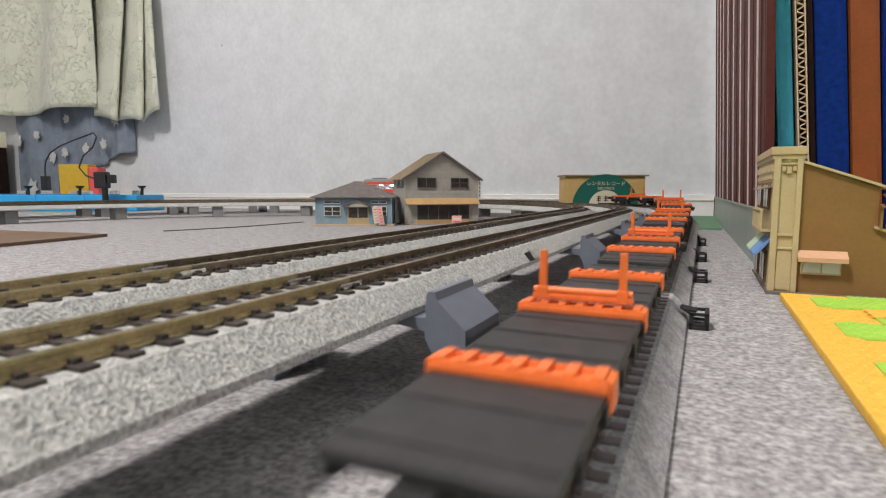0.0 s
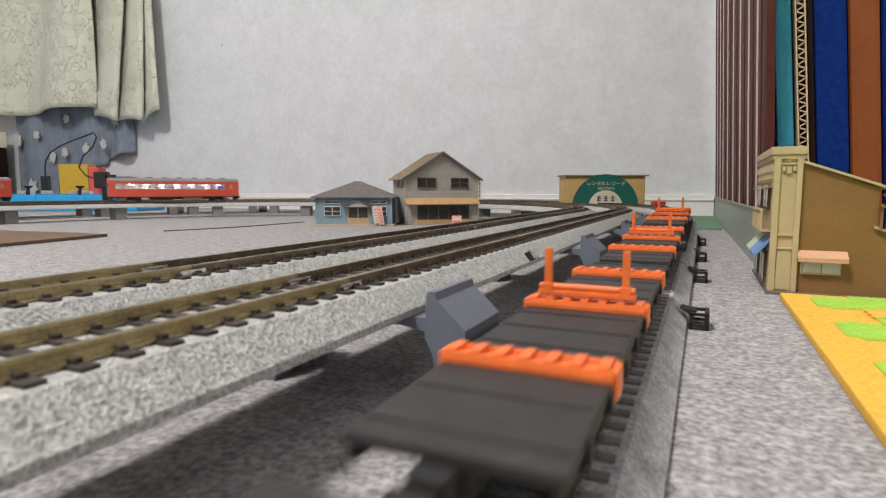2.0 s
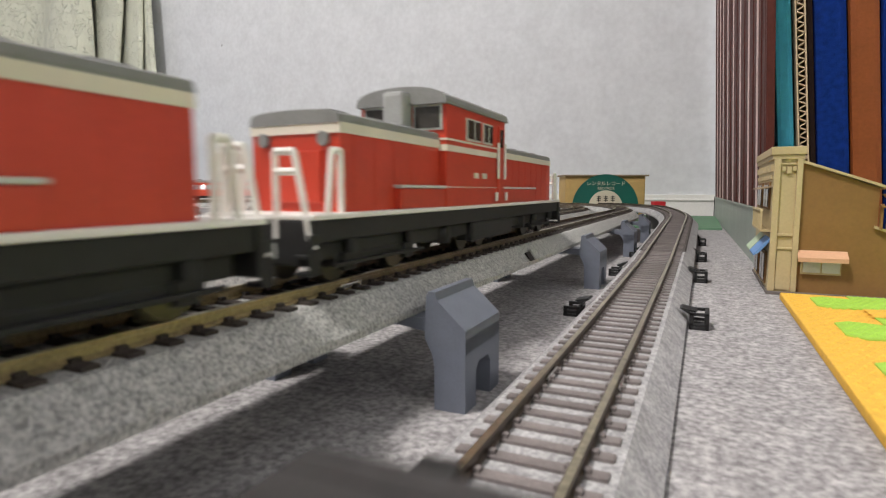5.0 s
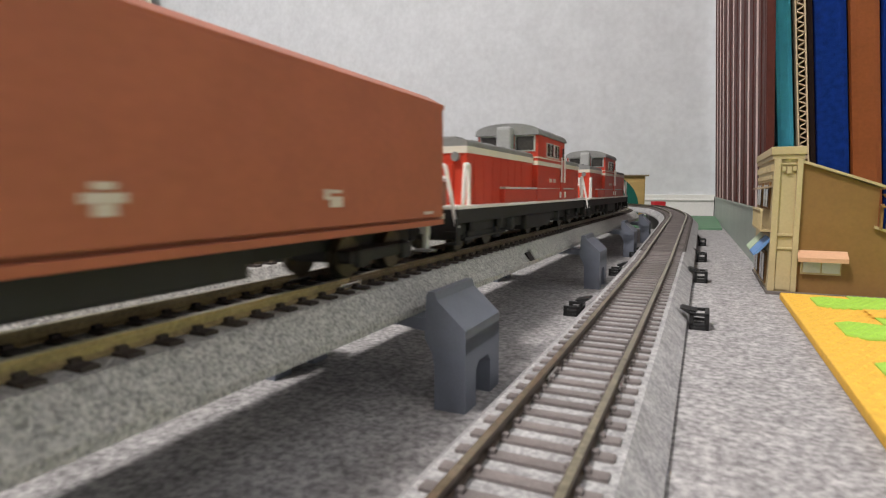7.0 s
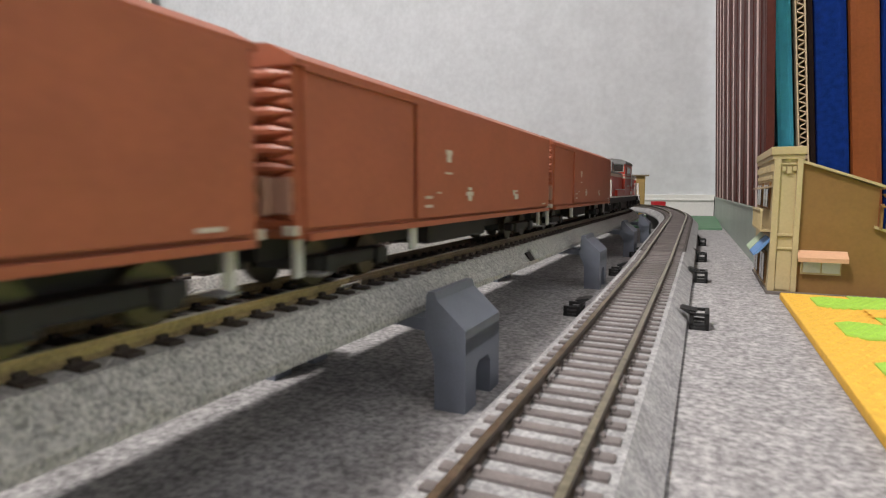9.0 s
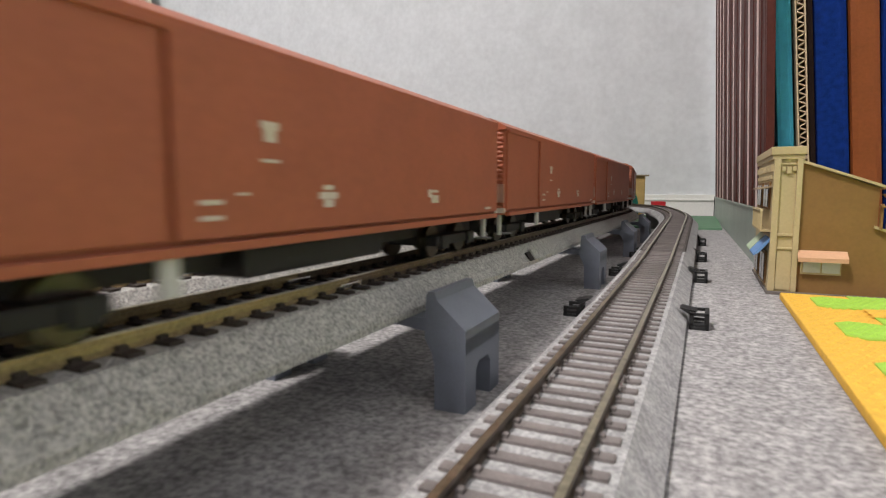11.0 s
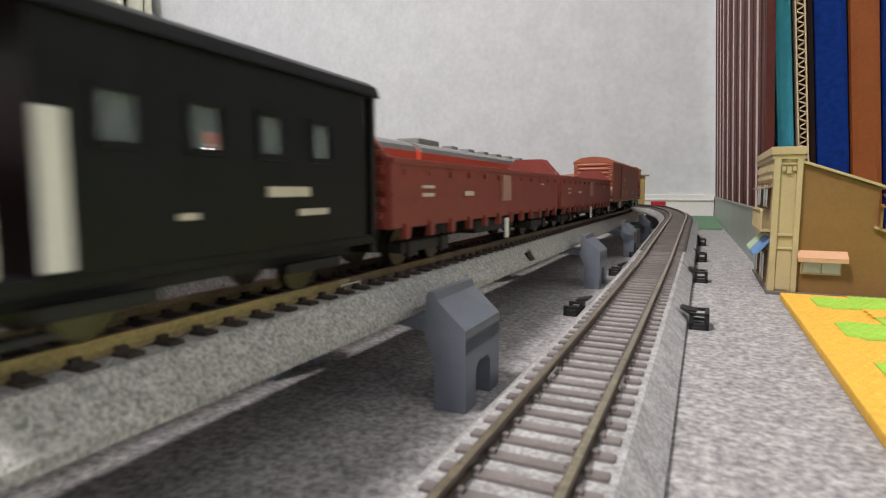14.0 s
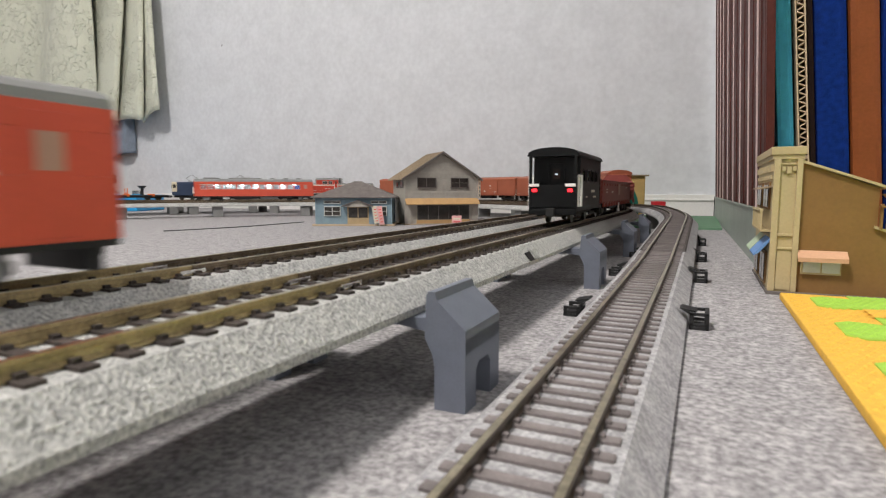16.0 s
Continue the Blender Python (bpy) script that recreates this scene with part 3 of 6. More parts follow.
def diesel_loco():
    """A red diesel locomotive with a cab between a long and a short hood, grey hood tops and cream lines."""
    t = thing("diesel_locomotive", "red centre-cab diesel locomotive with white stripe and grey hoods", "locomotive", "freight locomotives")
    L, c0, c1, e = 0.1200, -0.0140, 0.0470, 0.1050
    part("running_board", box(fresh(), -0.0170, 0.0170, -L, L, 0.0158, 0.0170, 0.0004), "handrail", t, "white-edged running board")
    u = fresh()
    box(u, -0.0160, 0.0160, -0.117, 0.117, 0.0112, 0.0158, 0.0004)
    box(u, -0.0132, 0.0132, -0.114, 0.114, 0.0065, 0.0112, 0.0008)
    part("underframe", u, "under", t)
    part("fuel_tank", box(fresh(), -0.0157, 0.0157, -0.030, 0.020, 0.0040, 0.0114, 0.0014), "under", t)
    for y in (-0.050, 0.042):
        part("air_tank", tube(fresh(), (-0.0150, y, 0.0082), (0.0150, y, 0.0082), 0.0032, 16), "under", t, smooth=True)
    for y in (-0.086, 0.086):
        bogie(t, y, 0.032, 2, 0.0062)
        for sx in (-1, 1):
            for d in (-0.016, 0.016):
                part("spring", tube(fresh(), (sx * 0.0146, y + d, 0.0078), (sx * 0.0146, y + d, 0.0112), 0.0018, 10), "under", t)
            part("brake_rod", box(fresh(), sx * 0.0150 - 0.0006, sx * 0.0150 + 0.0006, y - 0.024, y + 0.024, 0.0048, 0.0058, 0.0002), "under", t)
    bogie(t, 0.006, 0.020, 2, 0.0056)
    for s, a, b in ((1, c1, e), (-1, -e, c0)):
        hood = part("hood", prism(fresh(), [(-0.0140, 0.0170), (0.0140, 0.0170), (0.0140, 0.0344), (-0.0140, 0.0344)], "y", a, b), "red", t)
        part("white_line", prism(fresh(), [(-0.0143, 0.0342), (0.0143, 0.0342), (0.0143, 0.0365), (-0.0143, 0.0365)], "y", a - 0.0004, b + 0.0004), "cream", hood, "cream band along the hood")
        top = [(-0.0141, 0.0363)] + [(0.0141 * math.cos(math.pi * (1 - i / 14)) if 0 < i < 14 else 0.0141 * (1 if i else -1), 0.0371 + 0.0024 * math.sin(math.pi * i / 14) ** 0.45) for i in range(15)] + [(0.0141, 0.0363)]
        part("hood_top", prism(fresh(), top, "y", a + 0.0002, b + 0.0006), "roofgrey", hood, "grey hood top", smooth=False)
        n = 5 if s < 0 else 3
        for k in range(n):
            y = a + 0.010 + k * (b - a - 0.020) / (n - 1)
            part("vent", box(fresh(), -0.0070, 0.0070, y - 0.0045, y + 0.0045, 0.0392, 0.0403, 0.0005), "roofgrey", hood)
        for k in range(7 if s < 0 else 4):
            y = (a + 0.008 + k * 0.0105) if s < 0 else (b - 0.006 - k * 0.0105)
            part("door_seam", box(fresh(), -0.01412, 0.01412, y - 0.00025, y + 0.00025, 0.018, 0.0340), "red", hood)
        # the end: buffer beam, bent handrails, steps, lamps
        part("buffer_beam", box(fresh(), -0.0168, 0.0168, s * 0.1185 - 0.0015, s * 0.1185 + 0.0015, 0.0060, 0.0160, 0.0006), "under", t)
        f = s * 0.1195
        for sx in (-1, 1):
            p = fresh()
            for q0, q1 in (((0.0158, s * 0.1075, 0.0170), (0.0158, s * 0.1075, 0.0300)), ((0.0158, s * 0.1075, 0.0300), (0.0158, s * 0.1110, 0.0300)), ((0.0158, s * 0.1110, 0.0300), (0.0158, s * 0.1130, 0.0170))):
                tube(p, (sx * q0[0], q0[1], q0[2]), (sx * q1[0], q1[1], q1[2]), 0.0008, 8)
            part("handrail", p, "handrail", t, "white bent handrail beside the hood")
            p = fresh()
            for q0, q1 in (((0.0060, 0.0120), (0.0060, 0.0295)), ((0.0060, 0.0295), (0.0115, 0.0295)), ((0.0115, 0.0295), (0.0160, 0.0110)), ((0.0160, 0.0110), (0.0168, 0.0100)), ((0.0060, 0.0255), (0.0122, 0.0255))):
                tube(p, (sx * q0[0], f, q0[1]), (sx * q1[0], f, q1[1]), 0.0008, 8)
            part("end_handrail", p, "handrail", t, "white end handrail")
            st = fresh()
            for z in (0.0040, 0.0080):
                box(st, sx * 0.0145 - 0.0024, sx * 0.0145 + 0.0024, f - 0.0018, f + 0.0018, z, z + 0.0009, 0.0002)
            box(st, sx * 0.0166 - 0.0004, sx * 0.0166 + 0.0004, f - 0.0018, f + 0.0018, 0.0040, 0.0130, 0.0002)
            part("step", st, "under", t)
            part("lamp", tube(fresh(), (sx * 0.0095, s * e, 0.0330), (sx * 0.0095, s * (e + 0.0014), 0.0330), 0.0016, 14), "roofgrey", hood)
        part("radiator_grille", box(fresh(), -0.0085, 0.0085, s * (e + 0.0004) - 0.0005, s * (e + 0.0004) + 0.0005, 0.0190, 0.0305, 0.0003), "red", hood)
        part("hose_rack", box(fresh(), -0.006, 0.006, f - 0.0006, f + 0.0006, 0.0075, 0.0112, 0.0004), "frame", t)
        coupler(t, s * 0.119, s * 0.1270)
    # the long side walkway casing under the cab
    for sx in (-1, 1):
        casing = part("side_box", box(fresh(), *sorted((sx * 0.0120, sx * 0.0164)), -0.066, 0.078, 0.0170, 0.0224, 0.0005), "red", t)
        part("side_box_trim", box(fresh(), *sorted((sx * 0.0120, sx * 0.0168)), -0.0664, 0.0784, 0.0224, 0.0232, 0.0002), "frame", casing, "pale edge of the side casing")
    cabz, w = 0.0474, 0.0168
    cab = part("cab", prism(fresh(), rounded_hull(w, 0.0170, cabz, 0.0040, 12), "y", c0, c1), "red", t)
    part("white_line", prism(fresh(), [(-w - 0.0003, 0.0334), (w + 0.0003, 0.0334), (w + 0.0003, 0.0353), (-w - 0.0003, 0.0353)], "y", c0 - 0.0003, c1 + 0.0003), "cream", cab, "cream waist band")
    part("window_line", prism(fresh(), [(-w - 0.0003, 0.0366), (w + 0.0003, 0.0366), (w + 0.0003, 0.0372), (-w - 0.0003, 0.0372)], "y", c0 - 0.0003, c1 + 0.0003), "cream", cab, "thin cream line under the windows")
    roof = fresh()
    outer = rounded_hull(w + 0.0008, cabz - 0.0002, cabz + 0.0004, 0.0046, 12)
    prism(roof, outer[2:] + [(-w - 0.0008, cabz - 0.0004), (w + 0.0008, cabz - 0.0004)], "y", c0 - 0.0022, c1 + 0.0022)
    part("cab_roof", roof, "roofgrey", cab, "grey arched cab roof")
    part("whistle", tube(fresh(), (0, 0.002, 0.0512), (0, 0.002, 0.0537), 0.0008, 8), "roofgrey", cab)
    part("roof_box", box(fresh(), -0.005, 0.005, 0.008, 0.022, 0.0512, 0.0526, 0.0005), "roofgrey", cab)
    for s, y in ((-1, c0), (1, c1)):
        part("exhaust_stack", box(fresh(), -0.0040, 0.0040, *sorted((y, y + s * 0.0075)), 0.0375, 0.0506, 0.0014), "stack", cab, "grey exhaust stack")
        for sx in (-1, 1):
            x = sx * 0.0098
            wf = part("window_frame", box(fresh(), x - 0.0055, x + 0.0055, y - 0.0006, y + 0.0006, 0.0396, 0.0470, 0.0002), "frame", cab)
            part("pane", box(fresh(), x - 0.0047, x + 0.0047, y - 0.0008, y + 0.0008, 0.0402, 0.0464), "dark_glass", wf)
    for sx in (-1, 1):
        end, d = (c1, -1) if sx > 0 else (c0, 1)
        for a, b in ((0.0165, 0.0270), (0.0302, 0.0440)):
            ya, yb = sorted((end + d * a, end + d * b))
            wf = part("window_frame", box(fresh(), sx * w - 0.0006, sx * w + 0.0006, ya, yb, 0.0376, 0.0446, 0.0002), "frame", cab)
            part("pane", box(fresh(), sx * w - 0.0008, sx * w + 0.0008, ya + 0.0007, yb - 0.0007, 0.0382, 0.0440), "dark_glass", wf)
            part("sash_bar", box(fresh(), sx * w - 0.0009, sx * w + 0.0009, (ya + yb) / 2 - 0.0003, (ya + yb) / 2 + 0.0003, 0.0382, 0.0440), "frame", wf)
        yd = end + d * 0.0062
        door = part("door", box(fresh(), sx * (w + 0.0002) - 0.0005, sx * (w + 0.0002) + 0.0005, yd - 0.0030, yd + 0.0030, 0.0175, 0.0450, 0.0002), "red", cab)
        part("pane", box(fresh(), sx * (w + 0.0007) - 0.0002, sx * (w + 0.0007) + 0.0002, yd - 0.0018, yd + 0.0018, 0.0375, 0.0438), "dark_glass", door)
        for k in (-1, 1):
            g = fresh()
            box(g, sx * (w + 0.0010) - 0.0004, sx * (w + 0.0010) + 0.0004, yd + k * 0.0042 - 0.0008, yd + k * 0.0042 + 0.0008, 0.0260, 0.0390, 0.0003)
            part("grab_rail", g, "handrail", cab, "white grab rail")
            part("step_rail", box(fresh(), sx * (w + 0.0010) - 0.0004, sx * (w + 0.0010) + 0.0004, yd + k * 0.0062 - 0.0012, yd + k * 0.0062 + 0.0012, 0.0180, 0.0212, 0.0003), "handrail", cab, "white step rail")
        for a in (0.0250, 0.0340):
            y = end + d * a
            part("maker_plate", box(fresh(), sx * w - 0.0004, sx * w + 0.0004, y - 0.0024, y + 0.0024, 0.0258, 0.0276), "mark", cab, "small pale plate")
    return t


def boxcar():
    """A long brown sliding-door van with ribbed ends."""
    t = thing("boxcar", "reddish-brown sliding-door boxcar with ribbed ends and pale markings", "boxcar", "boxcars of the freight train")
    L, w, z0, z1 = 0.1050, 0.0178, 0.0128, 0.0475
    b = fresh()
    prism(b, [(-w, z0), (w, z0), (w, z1), (-w, z1)], "y", -L, L)
    body = part("body", b, "boxcar", t)
    r = fresh()
    prism(r, [(-w - 0.0010, z1 - 0.0012), (w + 0.0010, z1 - 0.0012), (w + 0.0010, z1), (0.0120, z1 + 0.0032), (0, z1 + 0.0044), (-0.0120, z1 + 0.0032), (-w - 0.0010, z1)], "y", -L - 0.0008, L + 0.0008)
    part("roof", r, "boxcar", t)
    for k in range(12):
        y = -L + 0.010 + k * (2 * L - 0.02) / 11
        q = fresh()
        prism(q, [(-0.0120, z1 + 0.0030), (0.0120, z1 + 0.0030), (0, z1 + 0.0049)], "y", y - 0.0006, y + 0.0006)
        part("roof_rib", q, "boxcar", t)
    for sx in (-1, 1):
        # two doors a side, the longer one standing proud
        for k, (a, c, proud) in enumerate(((-L + 0.002, -0.0528, 0.0), (-0.0520, L - 0.002, 0.0009))):
            part("door", box(fresh(), sx * (w + 0.0004 + proud) - 0.0006, sx * (w + 0.0004 + proud) + 0.0006, a, c, z0 + 0.002, z1 - 0.0018, 0.0003), "boxcar", t)
        part("sill_rail", box(fresh(), sx * (w + 0.0012) - 0.001, sx * (w + 0.0012) + 0.001, -L + 0.002, L - 0.002, z0 - 0.0004, z0 + 0.0012, 0.0002), "boxcar", t)
        part("eaves_rail", box(fresh(), sx * (w + 0.0010) - 0.0009, sx * (w + 0.0010) + 0.0009, -L + 0.002, L - 0.002, z1 - 0.0022, z1 - 0.0010, 0.0002), "boxcar", t)
        x0 = sx * (w + 0.0021)
        for ya, za, wy, hz in ((-0.030, 0.0338, 0.0048, 0.0014), (-0.030, 0.0320, 0.0032, 0.0022), (-0.030, 0.0276, 0.0050, 0.0006), (-0.0450, 0.0205, 0.0050, 0.0008),
                               (-0.0450, 0.0180, 0.0050, 0.0008), (-0.0375, 0.0218, 0.0030, 0.0005), (-0.0115, 0.0214, 0.0066, 0.0014), (-0.0115, 0.0198, 0.0034, 0.0016), (-0.0115, 0.0230, 0.0034, 0.0010),
                               (0.044, 0.0222, 0.0040, 0.0007), (0.044, 0.0200, 0.0046, 0.0022), (0.0405, 0.0216, 0.0018, 0.0022), (0.092, 0.0162, 0.0060, 0.0008)):
            x1 = x0 - sx * 0.0001
            part("marking", box(fresh(), x1 - 0.0002, x1 + 0.0002, ya - wy / 2, ya + wy / 2, za - hz / 2, za + hz / 2), "mark", t, "pale stencilled marking")
        for s in (-1, 1):
            part("corner_plate", box(fresh(), sx * (w - 0.001) - 0.0018, sx * (w - 0.001) + 0.0018, s * (L + 0.0008) - 0.0008, s * (L + 0.0008) + 0.0008, 0.0135, 0.0155, 0.0003), "mark", t, "white corner plate")
    for s in (-1, 1):
        for k in range(9):
            z = z0 + 0.0030 + k * 0.0036
            q = fresh()
            for sx in (-1, 1):
                tube(q, (0, s * L, z), (sx * (w - 0.0058), s * L, z), 0.00165, 10, 0.00150)
                tube(q, (sx * (w - 0.0058), s * L, z), (sx * (w - 0.0006), s * L, z), 0.00150, 10, 0.0004)
            part("end_rib", q, "boxcar", t)
        for k in range(8):
            z = z0 + 0.0048 + k * 0.0036
            for sx in (-1, 1):
                q = fresh()
                tube(q, (sx * (w - 0.0065), s * L, z), (sx * (w - 0.0004), s * L, z), 0.0002, 8, 0.0011)
                part("end_rib", q, "boxcar", t)
        for sx in (-1, 1):
            part("footstep", box(fresh(), sx * 0.0145 - 0.0007, sx * 0.0145 + 0.0007, s * (L - 0.004) - 0.0013, s * (L - 0.004) + 0.0013, 0.004, 0.0128, 0.0002), "frame", t, "pale grey footstep")
            part("shunter_step", box(fresh(), sx * 0.0160 - 0.0030, sx * 0.0160 + 0.0030, s * (L - 0.008) - 0.0022, s * (L - 0.008) + 0.0022, 0.0042, 0.0049, 0.0003), "roofgrey", t, "grey step plate")
            part("number_card", box(fresh(), sx * 0.0145 - 0.0042, sx * 0.0145 + 0.0042, s * (L + 0.0026) - 0.0003, s * (L + 0.0026) + 0.0003, 0.0178, 0.0250, 0.0006), "card_clear", t, "pale clear card holder on the end")
        coupler(t, s * L, s * (L + 0.004))
        bogie(t, s * 0.076, 0.024)
    for sx in (-1, 1):
        part("sill_bracket", box(fresh(), sx * (w + 0.0004) - 0.0008, sx * (w + 0.0004) + 0.0008, -0.0546, -0.0512, 0.0062, z0 + 0.0004, 0.0003), "frame", t, "pale grey bracket under the door seam")
    u = fresh()
    box(u, -0.006, 0.006, -L, L, 0.0075, z0)
    box(u, -0.0125, 0.0125, -0.030, 0.024, 0.0055, z0, 0.001)
    part("underframe", u, "under", t)
    return t


def gondola():
    """A dark red high-sided open wagon with peaked, ribbed ends."""
    t = thing("gondola_wagon", "dark red open gondola wagon with peaked ribbed ends", "gondola wagon", "gondolas of the freight train")
    L, w, z0, z1 = 0.0985, 0.0168, 0.0125, 0.0305
    for sx in (-1, 1):
        part("side", box(fresh(), sx * w - 0.0009, sx * w + 0.0009, -L, L, z0, z1, 0.0003), "gondola", t)
        part("top_rail", box(fresh(), sx * (w + 0.0004) - 0.0011, sx * (w + 0.0004) + 0.0011, -L, L, z1 - 0.0012, z1 + 0.0004, 0.0003), "gondola", t)
        for k in range(12):
            y = -L + 0.008 + k * (2 * L - 0.016) / 11
            part("stake_pocket", prism(fresh(), [(y - 0.0012, z0 - 0.0030), (y + 0.0012, z0 - 0.0030), (y + 0.0017, z0 + 0.0012), (y - 0.0017, z0 + 0.0012)], "x", sx * (w + 0.0008) - 0.0010, sx * (w + 0.0008) + 0.0010), "gondola", t)
            part("rope_hook", box(fresh(), sx * (w + 0.0013) - 0.0005, sx * (w + 0.0013) + 0.0005, y - 0.0016, y + 0.0016, z1 - 0.0040, z1 - 0.0022, 0.0004), "gondola", t)
        part("side_seam", box(fresh(), sx * (w + 0.0010) - 0.0003, sx * (w + 0.0010) + 0.0003, -L, L, z0 + 0.0085, z0 + 0.0092), "gondola", t)
        x1 = sx * (w + 0.0011)
        part("white_panel", box(fresh(), sx * (w + 0.0012) - 0.0004, sx * (w + 0.0012) + 0.0004, -0.004, 0.0070, z0 + 0.006, z1 - 0.002), "panel", t, "pale reddish side panel")
        for ya, za, wy, hz in ((-0.076, 0.0235, 0.008, 0.0008), (-0.076, 0.0212, 0.008, 0.0010), (-0.042, 0.0215, 0.009, 0.0015), (0.062, 0.0255, 0.005, 0.0009)):
            part("marking", box(fresh(), x1 - 0.0003, x1 + 0.0003, ya - wy / 2, ya + wy / 2, za - hz / 2, za + hz / 2), "mark", t, "pale stencilled marking")
        part("brake_lever", box(fresh(), sx * (w + 0.001) - 0.0006, sx * (w + 0.001) + 0.0006, 0.0010, 0.0042, 0.0030, 0.0115, 0.0003), "handrail", t, "white brake lever")
    part("floor", box(fresh(), -w, w, -L, L, z0, z0 + 0.002), "gondola", t)
    for s in (-1, 1):
        e = fresh()
        prism(e, [(-w, z0), (w, z0), (w, z1 + 0.0004), (0.0085, z1 + 0.0090), (-0.0085, z1 + 0.0090), (-w, z1 + 0.0004)], "y", s * L - 0.0009, s * L + 0.0009)
        end = part("end_wall", e, "gondola", t)
        for k in range(5):
            z = z0 + 0.003 + k * 0.0040
            part("end_rib", tube(fresh(), (-w + 0.001, s * (L + 0.001), z), (w - 0.001, s * (L + 0.001), z), 0.0013, 8), "gondola", end)
        coupler(t, s * L, s * (L + 0.004))
        bogie(t, s * 0.068, 0.024)
    u = fresh()
    box(u, -0.005, 0.005, -L, L, 0.0075, z0)
    box(u, -0.012, 0.012, -0.020, 0.030, 0.006, z0 - 0.001, 0.001)
    part("underframe", u, "under", t)
    return t


def brake_van():
    """A short black brake van with an end platform and red tail lamps."""
    t = thing("brake_van", "black brake van with red tail lamps and pale end handrails", "brake van")
    L, w, z0, z1 = 0.048, 0.0168, 0.0115, 0.0420
    ya, yb, wall, sill, lintel = -L + 0.012, L - 0.004, 0.0008, z0 + 0.0155, z0 + 0.0232
    panes = [-0.024 + k * 0.0165 for k in range(4)]
    for sx in (-1, 1):
        xs = sorted((sx * w, sx * (w - wall)))
        part("lower_side", box(fresh(), *xs, ya, yb, z0, sill), "vanblack", t)
        part("upper_side", box(fresh(), *xs, ya, yb, lintel, z1), "vanblack", t)
        edges = [ya] + [e for y in panes for e in (y - 0.0040, y + 0.0040)] + [yb]
        for a, b in zip(edges[0::2], edges[1::2]):
            part("pillar", box(fresh(), *xs, a, b, sill, lintel), "vanblack", t)
    for y in (ya, yb - wall):
        part("end_wall", box(fresh(), -w + wall, w - wall, y, y + wall, z0, z1), "vanblack", t)
    r = fresh()
    prism(r, rounded_hull(w + 0.0014, z1, z1 + 0.0004, 0.0048, 10), "y", -L - 0.001, L + 0.001)
    part("roof", r, "vanblack", t)
    for y in (-0.02, 0.006, 0.026):
        part("roof_vent", box(fresh(), -0.004, 0.004, y - 0.004, y + 0.004, z1 + 0.0045, z1 + 0.0065, 0.0008), "vanblack", t)
    part("platform", box(fresh(), -w, w, -L, L, z0 - 0.002, z0, 0.0004), "vanblack", t)
    for s in (-1, 1):
        e = s * L
        q = fresh()
        box(q, -w, w, e - 0.0006, e + 0.0006, z0, z0 + 0.0135, 0.0003)
        part("end_panel", q, "vanblack", t)
        part("buffer_beam", box(fresh(), -w, w, e - 0.0012, e + 0.0012, 0.0070, z0 - 0.001, 0.0003), "vanblack", t)
        coupler(t, e, e + s * 0.005)
        for sx in (-1, 1):
            part("corner_post", box(fresh(), sx * (w - 0.001) - 0.001, sx * (w - 0.001) + 0.001, e - 0.001, e + 0.001, z0, z1, 0.0003), "vanblack", t)
            for dy in ((0.0040, 0.0138) if s < 0 else ()):
                part("handrail", box(fresh(), sx * (w + 0.0006) - 0.0006, sx * (w + 0.0006) + 0.0006, e - s * dy - 0.0019, e - s * dy + 0.0019, z0 + 0.0005, z0 + 0.0195, 0.0003), "handrail", t, "pale grey platform handrail")
            if s < 0:
                lamp = part("tail_lamp", box(fresh(), sx * 0.0125 - 0.0017, sx * 0.0125 + 0.0017, e - 0.0022, e - 0.0004, z0 + 0.0092, z0 + 0.0112, 0.0005), "glow_red", t, "lit red tail lamp")
                part("lamp_bracket", box(fresh(), sx * 0.0128 - 0.0036, sx * 0.0128 + 0.0036, e - 0.0018, e - 0.0004, z0 + 0.0124, z0 + 0.0142, 0.0003), "handrail", lamp)
    part("door", box(fresh(), -0.0055, 0.0055, -L + 0.0114, -L + 0.0124, z0, z1 - 0.004, 0.0003), "vanblack", t)
    part("door_window", box(fresh(), -0.0026, 0.0026, -L + 0.0110, -L + 0.0122, z0 + 0.017, z0 + 0.0235), "dark_glass", t, "dark door window")
    # a small glowing block imitates lamp light mirrored in the door's pane
    part("lamp_reflection", box(fresh(), -0.0010, 0.0010, -L + 0.0107, -L + 0.0112, z0 + 0.0195, z0 + 0.0205), "door_glint", t, "glowing block drawn as lamp light in the door window")
    for sx in (-1, 1):
        for y in panes:
            f = fresh()
            xs = (sx * w - 0.0005, sx * w + 0.0005)
            box(f, *xs, y - 0.0041, y + 0.0041, z0 + 0.0152, z0 + 0.0162)
            box(f, *xs, y - 0.0041, y + 0.0041, z0 + 0.0225, z0 + 0.0235)
            for d in (-1, 1):
                box(f, *xs, y + d * 0.0037 - 0.0004, y + d * 0.0037 + 0.0004, z0 + 0.0162, z0 + 0.0225)
            f = part("window_frame", f, "vanblack", t)
            p = part("pane", box(fresh(), sx * (w - 0.0004) - 0.0001, sx * (w - 0.0004) + 0.0001, y - 0.0034, y + 0.0034, z0 + 0.0161, z0 + 0.0226), "window", f)
            p.visible_shadow = False
        for ym, za, wy, hz in ((0.014, z0 + 0.0098, 0.013, 0.0018), (0.022, z0 + 0.0060, 0.010, 0.0012), (-0.012, z0 + 0.0062, 0.004, 0.0010)):
            part("marking", box(fresh(), sx * (w + 0.0002) - 0.0003, sx * (w + 0.0002) + 0.0003, ym - wy / 2, ym + wy / 2, za - hz / 2, za + hz / 2), "mark", t, "pale stencilled marking")
